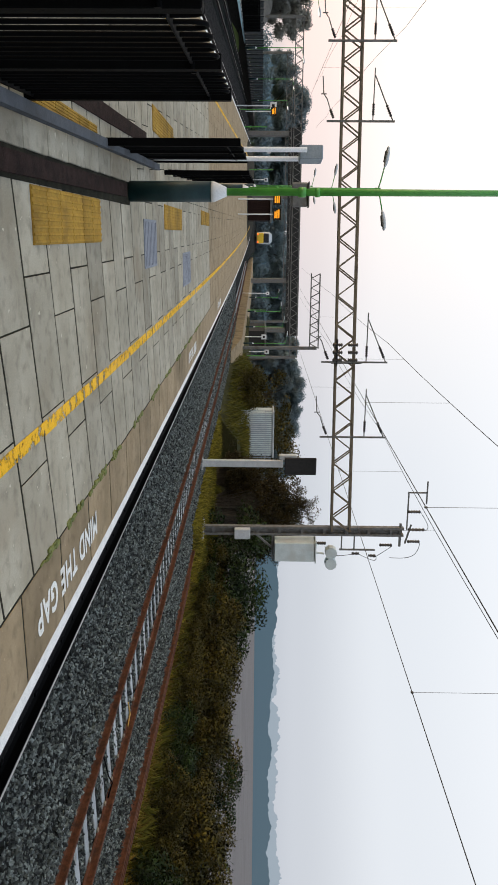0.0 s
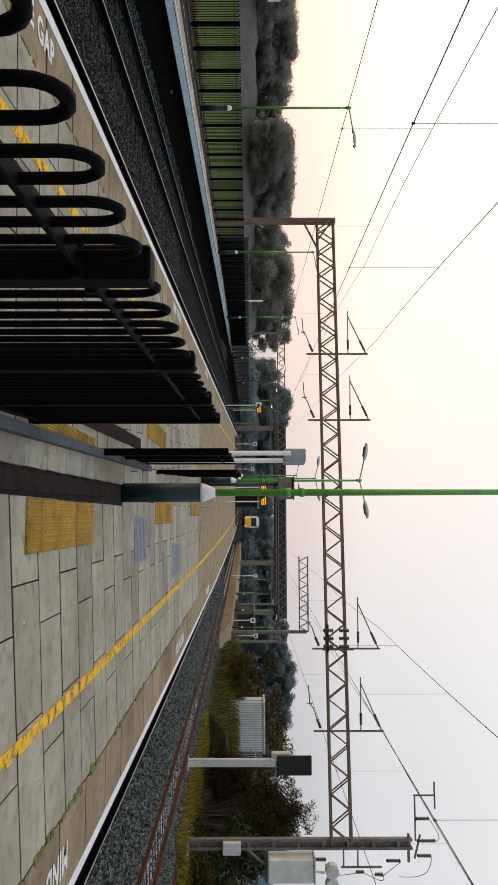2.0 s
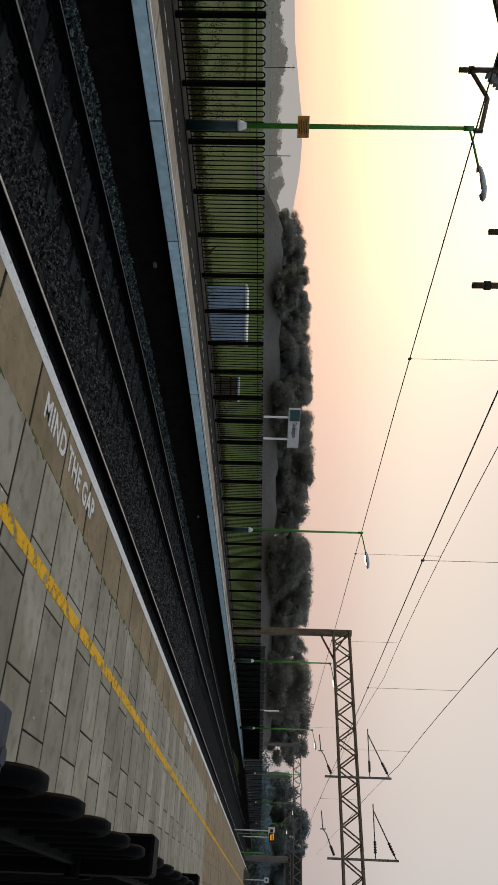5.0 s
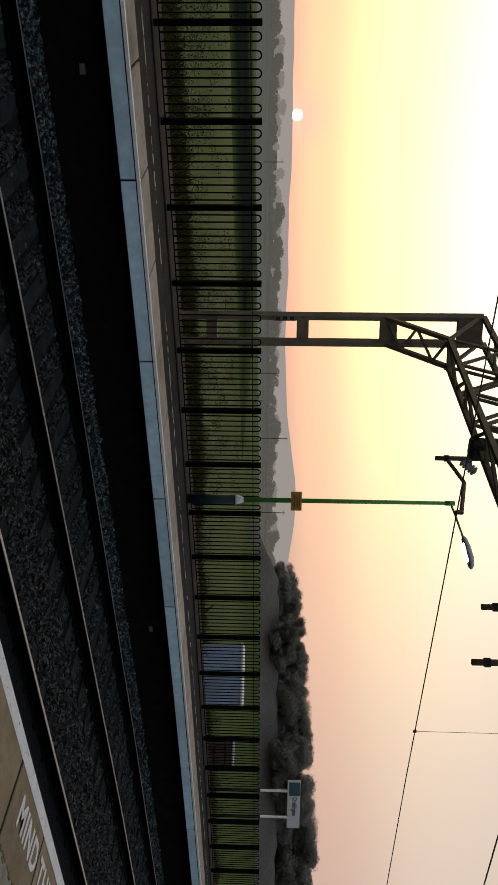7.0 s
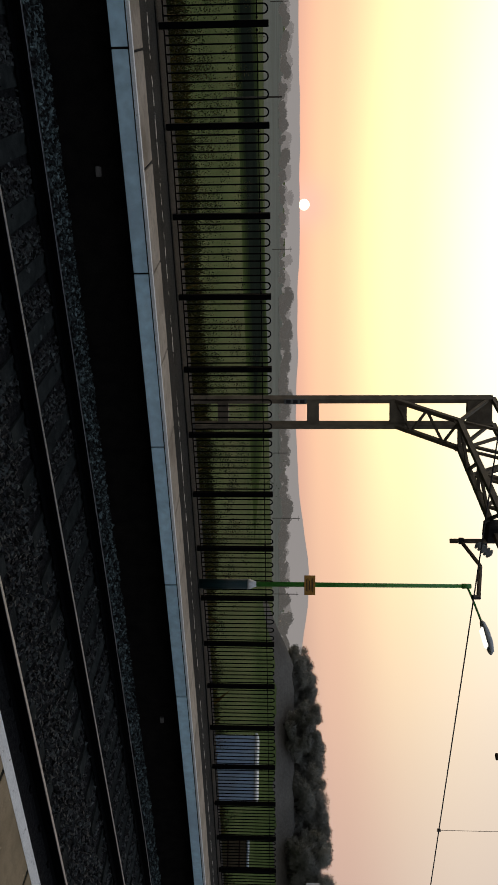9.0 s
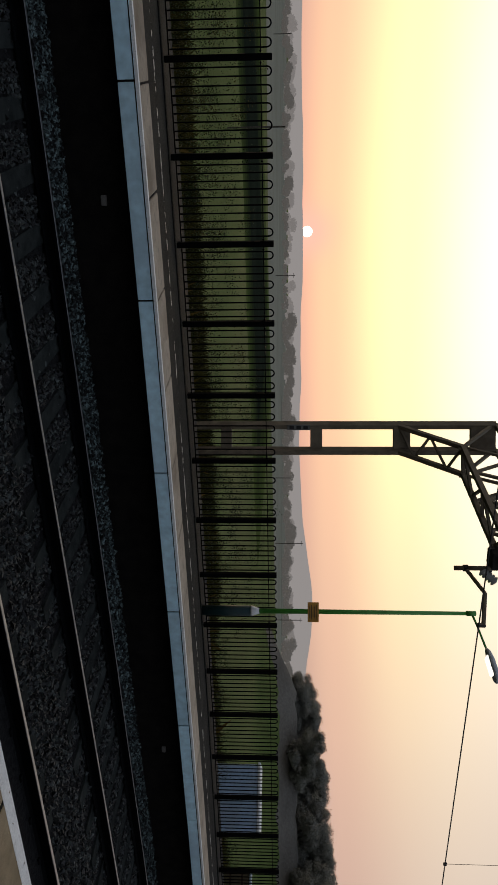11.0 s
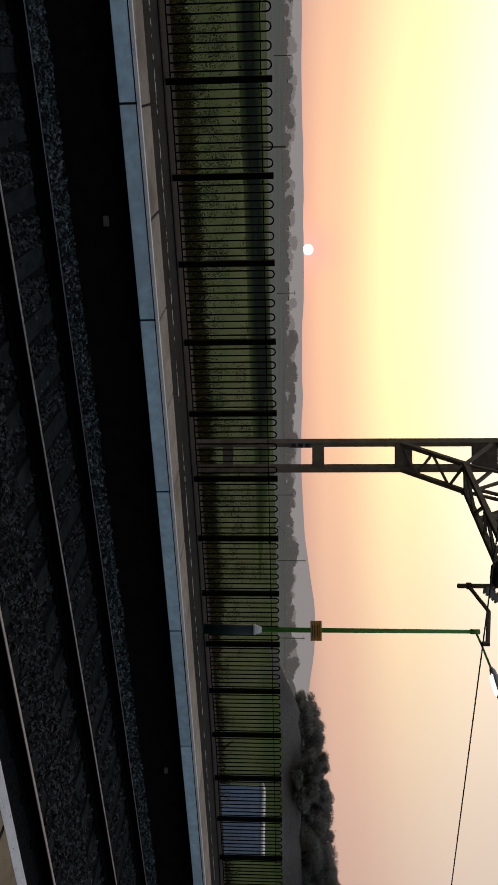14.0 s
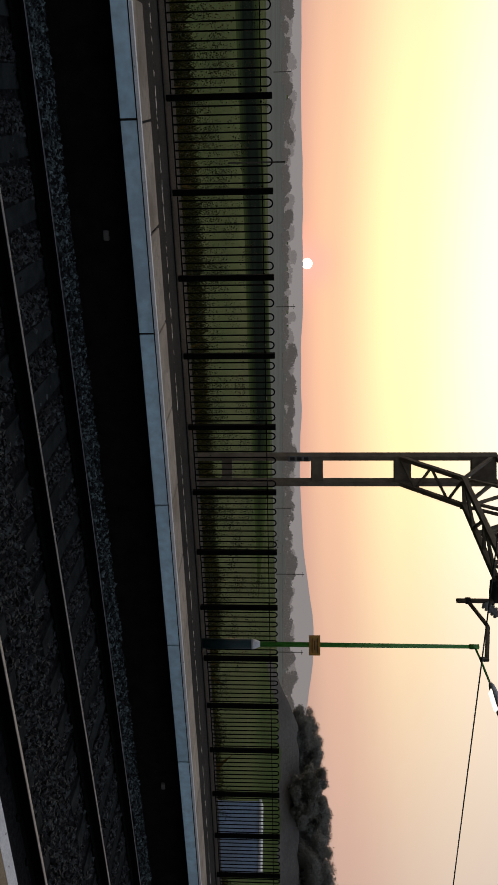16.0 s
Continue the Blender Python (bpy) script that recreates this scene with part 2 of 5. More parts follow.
STRAW = mat("dry_grass", (0.11, 0.068, 0.014), (0.22, 0.145, 0.032), 0.8, 1.5, 30, 0.0, island=0.5, spec=0.15)
# Brick below the platform edges: its near-black colour carries the shade there
SHADEBRICK = mat("shaded_brick", (0.006, 0.006, 0.006), (0.014, 0.013, 0.012), 1.0, 5, 40, 0.8, spec=0.05)
# Near-black ballast: shade beside the platforms is put into the base colour
SHADEBED = mat("shaded_ballast", (0.005, 0.005, 0.0055), (0.020, 0.020, 0.020), 0.95, 18, 60, 1.0, depth=0.04, spec=0.06)
# Dark copy of CONCRETE: platform shade is put into the sleeper colour
SHADESLEEPER = mat("shaded_sleeper", (0.010, 0.012, 0.0115), (0.028, 0.032, 0.030), 0.95, 6, 80, 0.4, piece=0.3, spec=0.05)
BLUESTEEL = mat("blue_grey_steel", (0.038, 0.046, 0.057), (0.07, 0.082, 0.097), 0.7, 5, 60, 0.2, stain=(0.03, 0.031, 0.033), spec=0.1)
# Darker copy of STONE: shade between the platforms is put into its colour
STONEDARK = mat("shaded_stone", (0.0015, 0.0025, 0.0026), (0.050, 0.061, 0.057), 0.6, 16, 90, 0.5, island=0.98, spec=0.3)
WORN_LINE = worn_paint("worn_white_line", (0.55, 0.52, 0.46), 0.50, 5.0)
PALE = mat("dull_galvanised_pale", (0.20, 0.25, 0.29), (0.30, 0.35, 0.39), 0.6, 3, 40, 0.1)
COPETOP = mat("tan_coping", (0.35, 0.285, 0.21), (0.48, 0.395, 0.30), 0.9, 2.0, 110, 0.45, piece=0.25, stain=(0.18, 0.135, 0.09), depth=0.004, spec=0.2, blot=0.6)
GOLDGRASS = mat("yellowing_grass", (0.15, 0.125, 0.016), (0.30, 0.25, 0.035), 0.8, 1.0, 30, 0.0, island=0.6, spec=0.1)
BOARDS = mat("weathered_boards", (0.030, 0.034, 0.036), (0.055, 0.060, 0.062), 0.9, 3, 50, 0.3, piece=0.25, spec=0.1)
# Pasture greyed and lightened to carry the haze in its base colour
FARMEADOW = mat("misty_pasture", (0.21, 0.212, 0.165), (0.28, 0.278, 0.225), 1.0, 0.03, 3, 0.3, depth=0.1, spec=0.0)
CLIP = mat("dusty_clip", (0.16, 0.12, 0.08), (0.30, 0.24, 0.17), 0.9, 20, 80, 0.3)
TANK = mat("weathered_tank", (0.055, 0.045, 0.028), (0.10, 0.08, 0.05), 0.9, 4, 50, 0.4, spec=0.1)
# Lighter and tealer than the other stones between the platforms
TEALSTONE = mat("teal_ballast_stone", (0.006, 0.010, 0.011), (0.145, 0.20, 0.20), 0.7, 16, 90, 0.5, island=0.98, spec=0.2)
TWIGLEAF = mat("thin_brown_leaf", (0.030, 0.026, 0.007), (0.085, 0.058, 0.018), 0.7, 0.9, 20, 0.0, island=0.7, spec=0.1)
YELLOWHOSE = mat("yellow_hose", (0.42, 0.24, 0.03), (0.55, 0.33, 0.05), 0.6, 9, 60, 0.1)
WEED = mat("weed_blade", (0.030, 0.031, 0.008), (0.095, 0.085, 0.022), 0.85, 1.2, 30, 0.0, island=0.6, spec=0.05)
BANK = mat("bank_soil", (0.028, 0.030, 0.012), (0.065, 0.060, 0.026), 1.0, 0.6, 9, 0.8, depth=0.08, spec=0.05)
# Hills and far woods glow flatly: distance haze is put into their emission
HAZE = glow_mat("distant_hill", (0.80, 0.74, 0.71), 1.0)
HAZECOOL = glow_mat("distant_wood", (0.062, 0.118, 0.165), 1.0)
LAMPGLOW = glow_mat("lamp_diffuser", (1.0, 0.93, 0.8), 4.0)
ORANGEGLOW = glow_mat("amber_display", (1.0, 0.36, 0.01), 1.6)
REDGLOW = glow_mat("tail_light", (1.0, 0.08, 0.02), 4.0)


# ---- mesh building ----
class Geo:
    def __init__(self):
        self.v, self.f = [], []

    def add(self, vs, fs):
        k = len(self.v)
        self.v += [tuple(p) for p in vs]
        self.f += [tuple(i + k for i in q) for q in fs]
        return self

    def box(self, c, s, turn=None, bevel=0.0):
        hx, hy, hz = s[0] / 2, s[1] / 2, s[2] / 2
        if bevel:
            b = min(bevel, hx * 0.9, hy * 0.9, hz * 0.9)
            vs, idx = [], {}
            for sx in (-1, 1):
                for sy in (-1, 1):
                    for sz in (-1, 1):
                        for a in range(3):
                            idx[sx, sy, sz, a] = len(vs)
                            vs.append(Vector((sx * (hx - b * (a != 0)), sy * (hy - b * (a != 1)), sz * (hz - b * (a != 2)))))
            fs = []
            ring = ((-1, -1), (1, -1), (1, 1), (-1, 1))
            for a in range(3):
                o1, o2 = [(1, 2), (2, 0), (0, 1)][a]
                for s0 in (-1, 1):
                    q = []
                    for u, w in ring:
                        k = [0, 0, 0]
                        k[a], k[o1], k[o2] = s0, u, w
                        q.append(idx[k[0], k[1], k[2], a])
                    fs.append(q if s0 > 0 else q[::-1])
                for u in (-1, 1):
                    for w in (-1, 1):
                        k1, k2 = [0, 0, 0], [0, 0, 0]
                        k1[a], k2[a] = -1, 1
                        k1[o1] = k2[o1] = u
                        k1[o2] = k2[o2] = w
                        q = [idx[(*k1, o1)], idx[(*k2, o1)], idx[(*k2, o2)], idx[(*k1, o2)]]
                        fs.append(q if u * w < 0 else q[::-1])
            for sx in (-1, 1):
                for sy in (-1, 1):
                    for sz in (-1, 1):
                        q = [idx[sx, sy, sz, a] for a in range(3)]
                        fs.append(q if sx * sy * sz > 0 else q[::-1])
        else:
            vs = [Vector((x * hx, y * hy, z * hz)) for x in (-1, 1) for y in (-1, 1) for z in (-1, 1)]
            fs = [(0, 1, 3, 2), (4, 6, 7, 5), (0, 4, 5, 1), (2, 3, 7, 6), (0, 2, 6, 4), (1, 5, 7, 3)]
        if turn is not None:
            vs = [turn @ p for p in vs]
        return self.add([p + Vector(c) for p in vs], fs)

    def beam(self, a, b, w, h):
        """A square bar from a to b."""
        a, b = Vector(a), Vector(b)
        d = b - a
        turn = d.to_track_quat("Z", "Y").to_matrix()
        return self.box((a + b) / 2, (w, h, d.length), turn)

    def tube(self, pts, r, n=8, close=True):
        pts = [Vector(p) for p in pts]
        rs = r if isinstance(r, (list, tuple)) else [r] * len(pts)
        vs, fs = [], []
        for i, p in enumerate(pts):
            d = (pts[min(i + 1, len(pts) - 1)] - pts[max(i - 1, 0)]).normalized()
            ref = Vector((0, 1, 0)) if abs(d.y) < 0.9 else Vector((1, 0, 0))
            u = d.cross(ref).normalized()
            w = d.cross(u)
            for k in range(n):
                a = 2 * math.pi * k / n
                vs.append(p + (u * math.cos(a) + w * math.sin(a)) * rs[i])
        for i in range(len(pts) - 1):
            for k in range(n):
                fs.append((i * n + k, i * n + (k + 1) % n, (i + 1) * n + (k + 1) % n, (i + 1) * n + k))
        if close:
            fs.append(tuple(range(n))[::-1])
            fs.append(tuple((len(pts) - 1) * n + k for k in range(n)))
        return self.add(vs, fs)

    def sweep(self, line, profile, ys, closed=True):
        """A profile of (across, z) carried along x = line(y)."""
        n = len(profile)
        vs = [(line(y) + u, y, z) for y in ys for u, z in profile]
        fs = []
        for i in range(len(ys) - 1):
            for k in range(n if closed else n - 1):
                fs.append((i * n + k, i * n + (k + 1) % n, (i + 1) * n + (k + 1) % n, (i + 1) * n + k))
        if closed:
            fs.append(tuple(range(n))[::-1])
            fs.append(tuple((len(ys) - 1) * n + k for k in range(n)))
        return self.add(vs, fs)

    def mesh(self, name, material, smooth=False):
        me = bpy.data.meshes.new(name)
        me.from_pydata(self.v, [], self.f)
        me.materials.append(material)
        if smooth:
            me.polygons.foreach_set("use_smooth", [True] * len(me.polygons))
        me.update()
        return me


def thing(name, label, category, at=(0, 0, 0), turn=0.0, group="", kind=""):
    ob = new(name)
    ob.matrix_world = pose(*at, 0, 0, turn)
    ob.empty_display_size = 0.1
    return tagged(ob, label, category, group, kind)


def part(name, geo, material, parent, label="", smooth=False, at=None):
    """Links a Geo, or a mesh, as one object under its thing, in the thing's own coordinates."""
    me = geo.mesh(name, material, smooth) if isinstance(geo, Geo) else geo
    ob = new(name, me)
    ob.parent = parent
    if at is not None:
        ob.location = at
    return tagged(ob, label) if label else ob


def single(name, geo, material, label, category, group="", kind="", smooth=False):
    me = geo.mesh(name, material, smooth) if isinstance(geo, Geo) else geo
    return tagged(new(name, me), label, category, group, kind)


def lettering(name, body, size, m, material, parent, stretch=1.0):
    cu = bpy.data.curves.new(name, "FONT")
    cu.body, cu.size, cu.align_x, cu.align_y, cu.extrude = body, size, "LEFT", "BOTTOM", 0.001
    cu.space_character, cu.offset = 1.12, size * 0.028
    cu.materials.append(material)
    ob = new(name, cu)
    ob.parent = parent
    ob.matrix_local = m @ Matrix.Diagonal((stretch, 1, 1, 1))
    return ob


# ---- lines of the place: x at each y ----
def bow(y):
    return -0.0002 * max(y, 0.0) ** 2


def bent(x0, s1, s2, knee=12.0):
    return lambda y: x0 + s1 * min(y, knee) + s2 * max(y - knee, 0.0)


def east_edge(y):
    return 3.40 + bow(y)


west_edge = bent(-4.12, -0.075, -0.075)
far_edge = bent(-10.36, -0.121, -0.096)


def far_fence(y):
    return -12.72 - 0.137 * min(y, 11.0) - 0.075 * max(min(y, 20.0) - 11.0, 0.0) - 0.045 * max(y - 20.0, 0.0)



RAIL_Z, BED_Z, GROUND_Z = -0.92, -1.10, -1.0
YS = [-30, -20, -12, -6, -3, 0, 3, 6, 9, 12, 16, 20, 26, 32, 40, 50, 62, 76, 92, 110, 130, 155, 180]


def fill(y0, y1, step):
    return [y0 + i * step for i in range(int(round((y1 - y0) / step)) + 1)]


ra, rb = bent(-5.625, -0.090, -0.080), bent(-8.82, -0.121, -0.096)

# ---- ground ----
g = Geo()
R = [(-3000, -3000), (3000, -3000), (3000, 3000), (-3000, 3000)]
g.add([(x, y, -1.32) for x, y in R], [(0, 1, 2, 3)])
single("ground", g, FIELD, "rough green meadow round the railway", "ground", kind="structure")
g = Geo()
g.sweep(lambda y: far_edge(y) - 4.0, [(0, -1.0), (-14, -1.0), (-55, -1.06), (-400, -1.1), (-400, -1.32), (0, -1.32)], [-200, -60, -20, 0, 20, 60, 140, 300])
single("meadow", g, FIELD, "flat green meadow beyond the platform fence", "field", kind="structure")
single("far_meadow", Geo().add([(-104, -250, -1.04), (-104, 20, -1.04), (-150, 120, -1.04), (-700, 700, -1.04), (-900, -250, -1.04)], [(0, 1, 2, 3, 4)]), FARMEADOW, "pale misty pasture beyond the dark strip", "field", kind="structure")
# Strip of meadow that darkens in five steps towards its middle
BAND_A, BAND_B = -0.4, -0.7
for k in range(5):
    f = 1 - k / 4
    dark_band = mat("dark_band", tuple(a + (b - a) * f for a, b in zip((0.013, 0.018, 0.012), (0.046, 0.068, 0.019))), tuple(a + (b - a) * f for a, b in zip((0.023, 0.029, 0.020), (0.09, 0.118, 0.036))), 1.0, 0.1, 4, 0.5, depth=0.1, spec=0.0)
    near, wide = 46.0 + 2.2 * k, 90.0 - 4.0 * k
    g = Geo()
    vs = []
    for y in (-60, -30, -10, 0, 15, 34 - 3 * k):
        vs += [(BAND_A * y - near, y, -1.03 + 0.008 * k), (BAND_B * y - wide, y, -1.03 + 0.008 * k)]
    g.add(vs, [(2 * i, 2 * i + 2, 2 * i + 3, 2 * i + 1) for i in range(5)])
    single("crop_field", g, dark_band, "dark strip across the meadow", "field", kind="structure")
g = Geo().box((330, 250, -1.12), (624, 1000, 0.1))
single("bare_field", g, PLOUGH, "flat grey-brown bare field behind the hedge", "field", kind="structure")

# trackbeds
g = Geo().sweep(lambda y: bow(y), [(3.1, BED_Z), (13.3, BED_Z), (13.8, -1.28), (13.8, -1.4), (3.1, -1.4)], YS)
single("trackbed_east", g, BED, "grey stone ballast bed under the tracks", "ballast", kind="structure")
g = Geo()
vs = []
for y in YS:
    vs += [(west_edge(y) + 0.35, y, BED_Z), (far_edge(y) - 0.35, y, BED_Z)]
g.add(vs, [(2 * i, 2 * i + 2, 2 * i + 3, 2 * i + 1) for i in range(len(YS) - 1)])
single("trackbed_west", g, SHADEBED, "dark stone ballast bed between the platforms", "ballast", kind="structure")


# Near-black strips added where the platform edges shade the nearest tracks
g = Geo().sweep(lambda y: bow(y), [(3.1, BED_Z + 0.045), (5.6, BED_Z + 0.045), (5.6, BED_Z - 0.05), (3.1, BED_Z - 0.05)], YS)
single("oily_trackbed", g, SHADEBED, "black strip between the rails with shade put into its colour", "ballast", kind="structure")
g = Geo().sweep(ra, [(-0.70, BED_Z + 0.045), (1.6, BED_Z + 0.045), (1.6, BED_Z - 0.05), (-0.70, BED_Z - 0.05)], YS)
single("oily_trackbed", g, SHADEBED, "black strip between the rails with shade put into its colour", "ballast", kind="structure")


def stones(name, label, inside, count, ylo, yhi, zbase, seed, size=(0.026, 0.050), material=None, clear=(), wide=1.27):
    """Loose broken stones, strewn denser towards the near end."""
    rs = np.random.RandomState(seed)
    u = rs.rand(count)
    y = ylo + (yhi - ylo) * u ** 1.5
    x = np.array([(lambda ab: ab[0] + (ab[1] - ab[0]) * rs.rand())(inside(v)) for v in y])
    keep = np.ones(count, bool)
    for centre, y0 in clear:
        across = np.array([abs(a - centre(b)) for a, b in zip(x, y)])
        on = (across < wide) & (abs((y - y0 + 0.325) % 0.65 - 0.325) < 0.165)
        keep &= ~on | (rs.rand(count) < 0.03)
    x, y = x[keep], y[keep]
    count = len(x)
    r = rs.uniform(*size, count) * (1 + 0.5 * (y - ylo) / (yhi - ylo))
    octa = np.array([(1, 0, 0), (-1, 0, 0), (0, 1, 0), (0, -1, 0), (0, 0, 1), (0, 0, -1)], float)
    tri = np.array([(0, 2, 4), (2, 1, 4), (1, 3, 4), (3, 0, 4), (2, 0, 5), (1, 2, 5), (3, 1, 5), (0, 3, 5)])
    v = octa[None] * rs.uniform(0.55, 1.25, (count, 6, 1)) + rs.normal(0, 0.22, (count, 6, 3))
    q = rs.normal(size=(count, 4))
    q /= np.linalg.norm(q, axis=1, keepdims=True)
    w, a, b, c = q.T
    rot = np.stack([1 - 2 * (b * b + c * c), 2 * (a * b - c * w), 2 * (a * c + b * w), 2 * (a * b + c * w), 1 - 2 * (a * a + c * c), 2 * (b * c - a * w), 2 * (a * c - b * w), 2 * (b * c + a * w), 1 - 2 * (a * a + b * b)], 1).reshape(-1, 3, 3)
    v = np.einsum("nij,nkj->nki", rot, v) * r[:, None, None]
    v += np.stack([x, y, zbase + rs.uniform(-0.01, 0.03, count)], 1)[:, None]
    f = (tri[None] + 6 * np.arange(count)[:, None, None]).reshape(-1, 3)
    me = bpy.data.meshes.new(name)
    me.from_pydata(v.reshape(-1, 3).tolist(), [], f.tolist())
    me.materials.append(material or STONE)
    return tagged(new(name, me), label, "ballast", kind="stuff")


stones("ballast_stones", "broken grey ballast stones beside the tracks", lambda y: (5.74 + bow(y), 13.0 + bow(y)), 58000, 4.5, 46, BED_Z - 0.012, 3, clear=((lambda y: 9.52 + bow(y), 0.0),), wide=0.74)
stones("ballast_stones", "grey ballast further along the tracks", lambda y: (5.74 + bow(y), 12.4 + bow(y)), 12000, 46, 85, BED_Z - 0.0, 17, (0.05, 0.09), clear=((lambda y: 9.52 + bow(y), 0.0),), wide=0.74)
for a, b, k in ((8.15, 8.66, 13), (10.38, 10.9, 14)):
    stones("ballast_stones", "broken grey ballast stones over the sleeper ends", lambda y: (a + bow(y), b + bow(y)), 6500, 4.5, 46, -1.072, k, (0.028, 0.05))
stones("ballast_stones", "shade-darkened ballast stones between the platforms", lambda y: (ra(y) - 0.80, far_edge(y) + 0.30), 62000, -2.5, 30, BED_Z - 0.012, 4, (0.020, 0.040), material=STONEDARK, clear=((rb, -8.0), (ra, -8.0)))

stones("ballast_stones", "teal-grey ballast stones below the far platform", lambda y: (rb(y) - 0.81, rb(y) - 1.42), 26000, -2.5, 34, BED_Z + 0.155, 6, (0.017, 0.034), material=TEALSTONE)
g = Geo().sweep(rb, [(-1.62, BED_Z - 0.02), (-0.81, BED_Z - 0.02), (-0.81, BED_Z + 0.14), (-1.36, BED_Z + 0.145)], YS)
single("ballast_shoulder", g, SHADEBED, "heaped ballast shoulder below the far platform", "ballast", kind="structure")


# ---- tracks ----
RAILPROFILE = [(-0.07, -0.15), (0.07, -0.15), (0.07, -0.138), (0.012, -0.115), (0.010, -0.045), (0.034, -0.035), (0.034, -0.004), (-0.034, -0.004), (-0.034, -0.035), (-0.010, -0.045), (-0.012, -0.115), (-0.07, -0.138)]


def track(name, label, centre, ylo, yhi, head, web, group, wood=None):
    wood = wood or CONCRETE
    tr = thing(name, label, "railway track", group=group)
    for s in (-0.7525, 0.7525):
        ys = [y for y in YS if ylo < y < yhi]
        g = Geo().sweep(lambda y: centre(y) + s, [(u, z + RAIL_Z) for u, z in RAILPROFILE], [ylo, *ys, yhi])
        rail = part("rail", g, web, tr)
        g = Geo().sweep(lambda y: centre(y) + s, [(-0.022, RAIL_Z - 0.0035), (0.022, RAIL_Z - 0.0035), (0.018, RAIL_Z), (-0.018, RAIL_Z)], [ylo, *ys, yhi])
        part("rail_head", g, head, rail, "polished running surface")
    sl = Geo()
    sl.add([(x, y, z) for x in (-1.25, -1.0, 0, 1.0, 1.25) for y, z in ((-0.14, -0.2), (-0.115, 0.0 if abs(x) > 0.5 else -0.02), (0.115, 0.0 if abs(x) > 0.5 else -0.02), (0.14, -0.2))],
           [(4 * i + k, 4 * i + k + 1, 4 * i + k + 5, 4 * i + k + 4) for i in range(4) for k in range(3)] + [(0, 3, 2, 1), (16, 17, 18, 19)])
    sm = sl.mesh("sleeper", wood)
    cm = Geo().box((0, 0, 0), (0.05, 0.09, 0.03), None, 0.008).mesh("rail_clip", CLIP if wood is CONCRETE else BLACK)
    y, k = ylo, 0
    rest = Geo()
    while y < yhi:
        slope = (centre(y + 0.5) - centre(y - 0.5))
        if y < 62:
            o = part("sleeper", sm, wood, tr, at=(centre(y), y, RAIL_Z - 0.152))
            o.rotation_euler = (0, 0, -math.atan(slope))
            for s in (-0.7525, 0.7525) if y < 24 else ():
                for d in (-0.095, 0.095):
                    part("rail_clip", cm, None, o, at=(s + d, 0, 0.022))
        else:
            rest.box((centre(y), y, RAIL_Z - 0.25), (2.5, 0.24, 0.2))
        y += 0.65
    if rest.v:
        tagged(part("sleeper_rest", rest, wood, tr), kind="stuff")
    return tr


# Platform tracks get darkened sleepers and black rail webs in place of shade
track("railway_track", "railway track along the platform with concrete sleepers", lambda y: 4.93 + bow(y), -6, 150, RAILTOP, BLACK, "railway tracks", SHADESLEEPER)
track("railway_track", "rusty railway track with pale concrete sleepers", lambda y: 9.52 + bow(y), 0, 150, RUST, RUST, "railway tracks")
track("railway_track", "railway track beside the shaded platform", ra, -8, 178, RAILTOP, BLACK, "railway tracks", SHADESLEEPER)
track("railway_track", "railway track below the far platform", rb, -8, 178, RAILTOP, BLACK, "railway tracks", SHADESLEEPER)
for label, m, pts in (("thin black cable looped over the sleepers", BLACK, ((8.95, 11.65, -1.04), (9.8, 12.0, -1.03), (10.15, 12.25, -1.02), (10.2, 11.9, -1.04))), ("short yellow hose lying by the rusty rail", YELLOWHOSE, ((9.72, 14.2, -1.03), (10.1, 14.35, -1.03), (10.2, 14.05, -1.03)))):
    g = Geo()
    ts = [k / 12 * (len(pts) - 1) for k in range(13)]
    g.tube([Vector(pts[min(int(t), len(pts) - 2)]).lerp(Vector(pts[min(int(t), len(pts) - 2) + 1]), t - min(int(t), len(pts) - 2)) for t in ts], 0.014, 6)
    single("track_cable", g, m, label, "cable", "track cables", smooth=True)
for d, z in ((0.0, -0.95), (0.2, -0.965), (0.42, -0.98)):
    g = Geo().sweep(lambda y: 11.3 + 0.12 * y - 0.0021 * y * y + d, [(u, v + z) for u, v in RAILPROFILE], fill(4, 30 - 6 * d, 2))
    single("spare_rail", g, RUST, "rusty spare rail lying beside the ballast", "rail", "spare rails")


# ---- platforms ----
island = thing("platform_island", "concrete slab island platform with worn yellow lines", "platform", kind="structure")
g = Geo()
vs, fs = [], []
top = -0.0042
for y in YS:
    vs += [(west_edge(y) + 0.3, y, -1.4), (west_edge(y) + 0.28, y, -0.2), (west_edge(y), y, -0.16), (west_edge(y), y, top), (east_edge(y), y, top), (east_edge(y), y, -0.16), (east_edge(y) - 0.28, y, -0.2), (east_edge(y) - 0.3, y, -1.4)]
for i in range(len(YS) - 1):
    for k in range(8):
        fs.append((8 * i + k, 8 * i + 8 + k, 8 * i + 8 + (k + 1) % 8, 8 * i + (k + 1) % 8))
fs.append(tuple(range(8)))
fs.append(tuple(8 * (len(YS) - 1) + k for k in range(8))[::-1])
g.add(vs, fs)
part("platform_body", g, JOINT, island)
for line, s in ((east_edge, 1), (west_edge, -1)):
    part("platform_wall", Geo().sweep(line, [(-0.004 * s, -0.03), (0.0, -0.05), (0.0, -0.165), (-0.27 * s, -0.21), (-0.29 * s, -1.35), (-0.31 * s, -1.35), (-0.31 * s, -0.2), (-0.03 * s, -0.15)], YS), SHADEBRICK, island, "dark brick wall with shade in its colour")

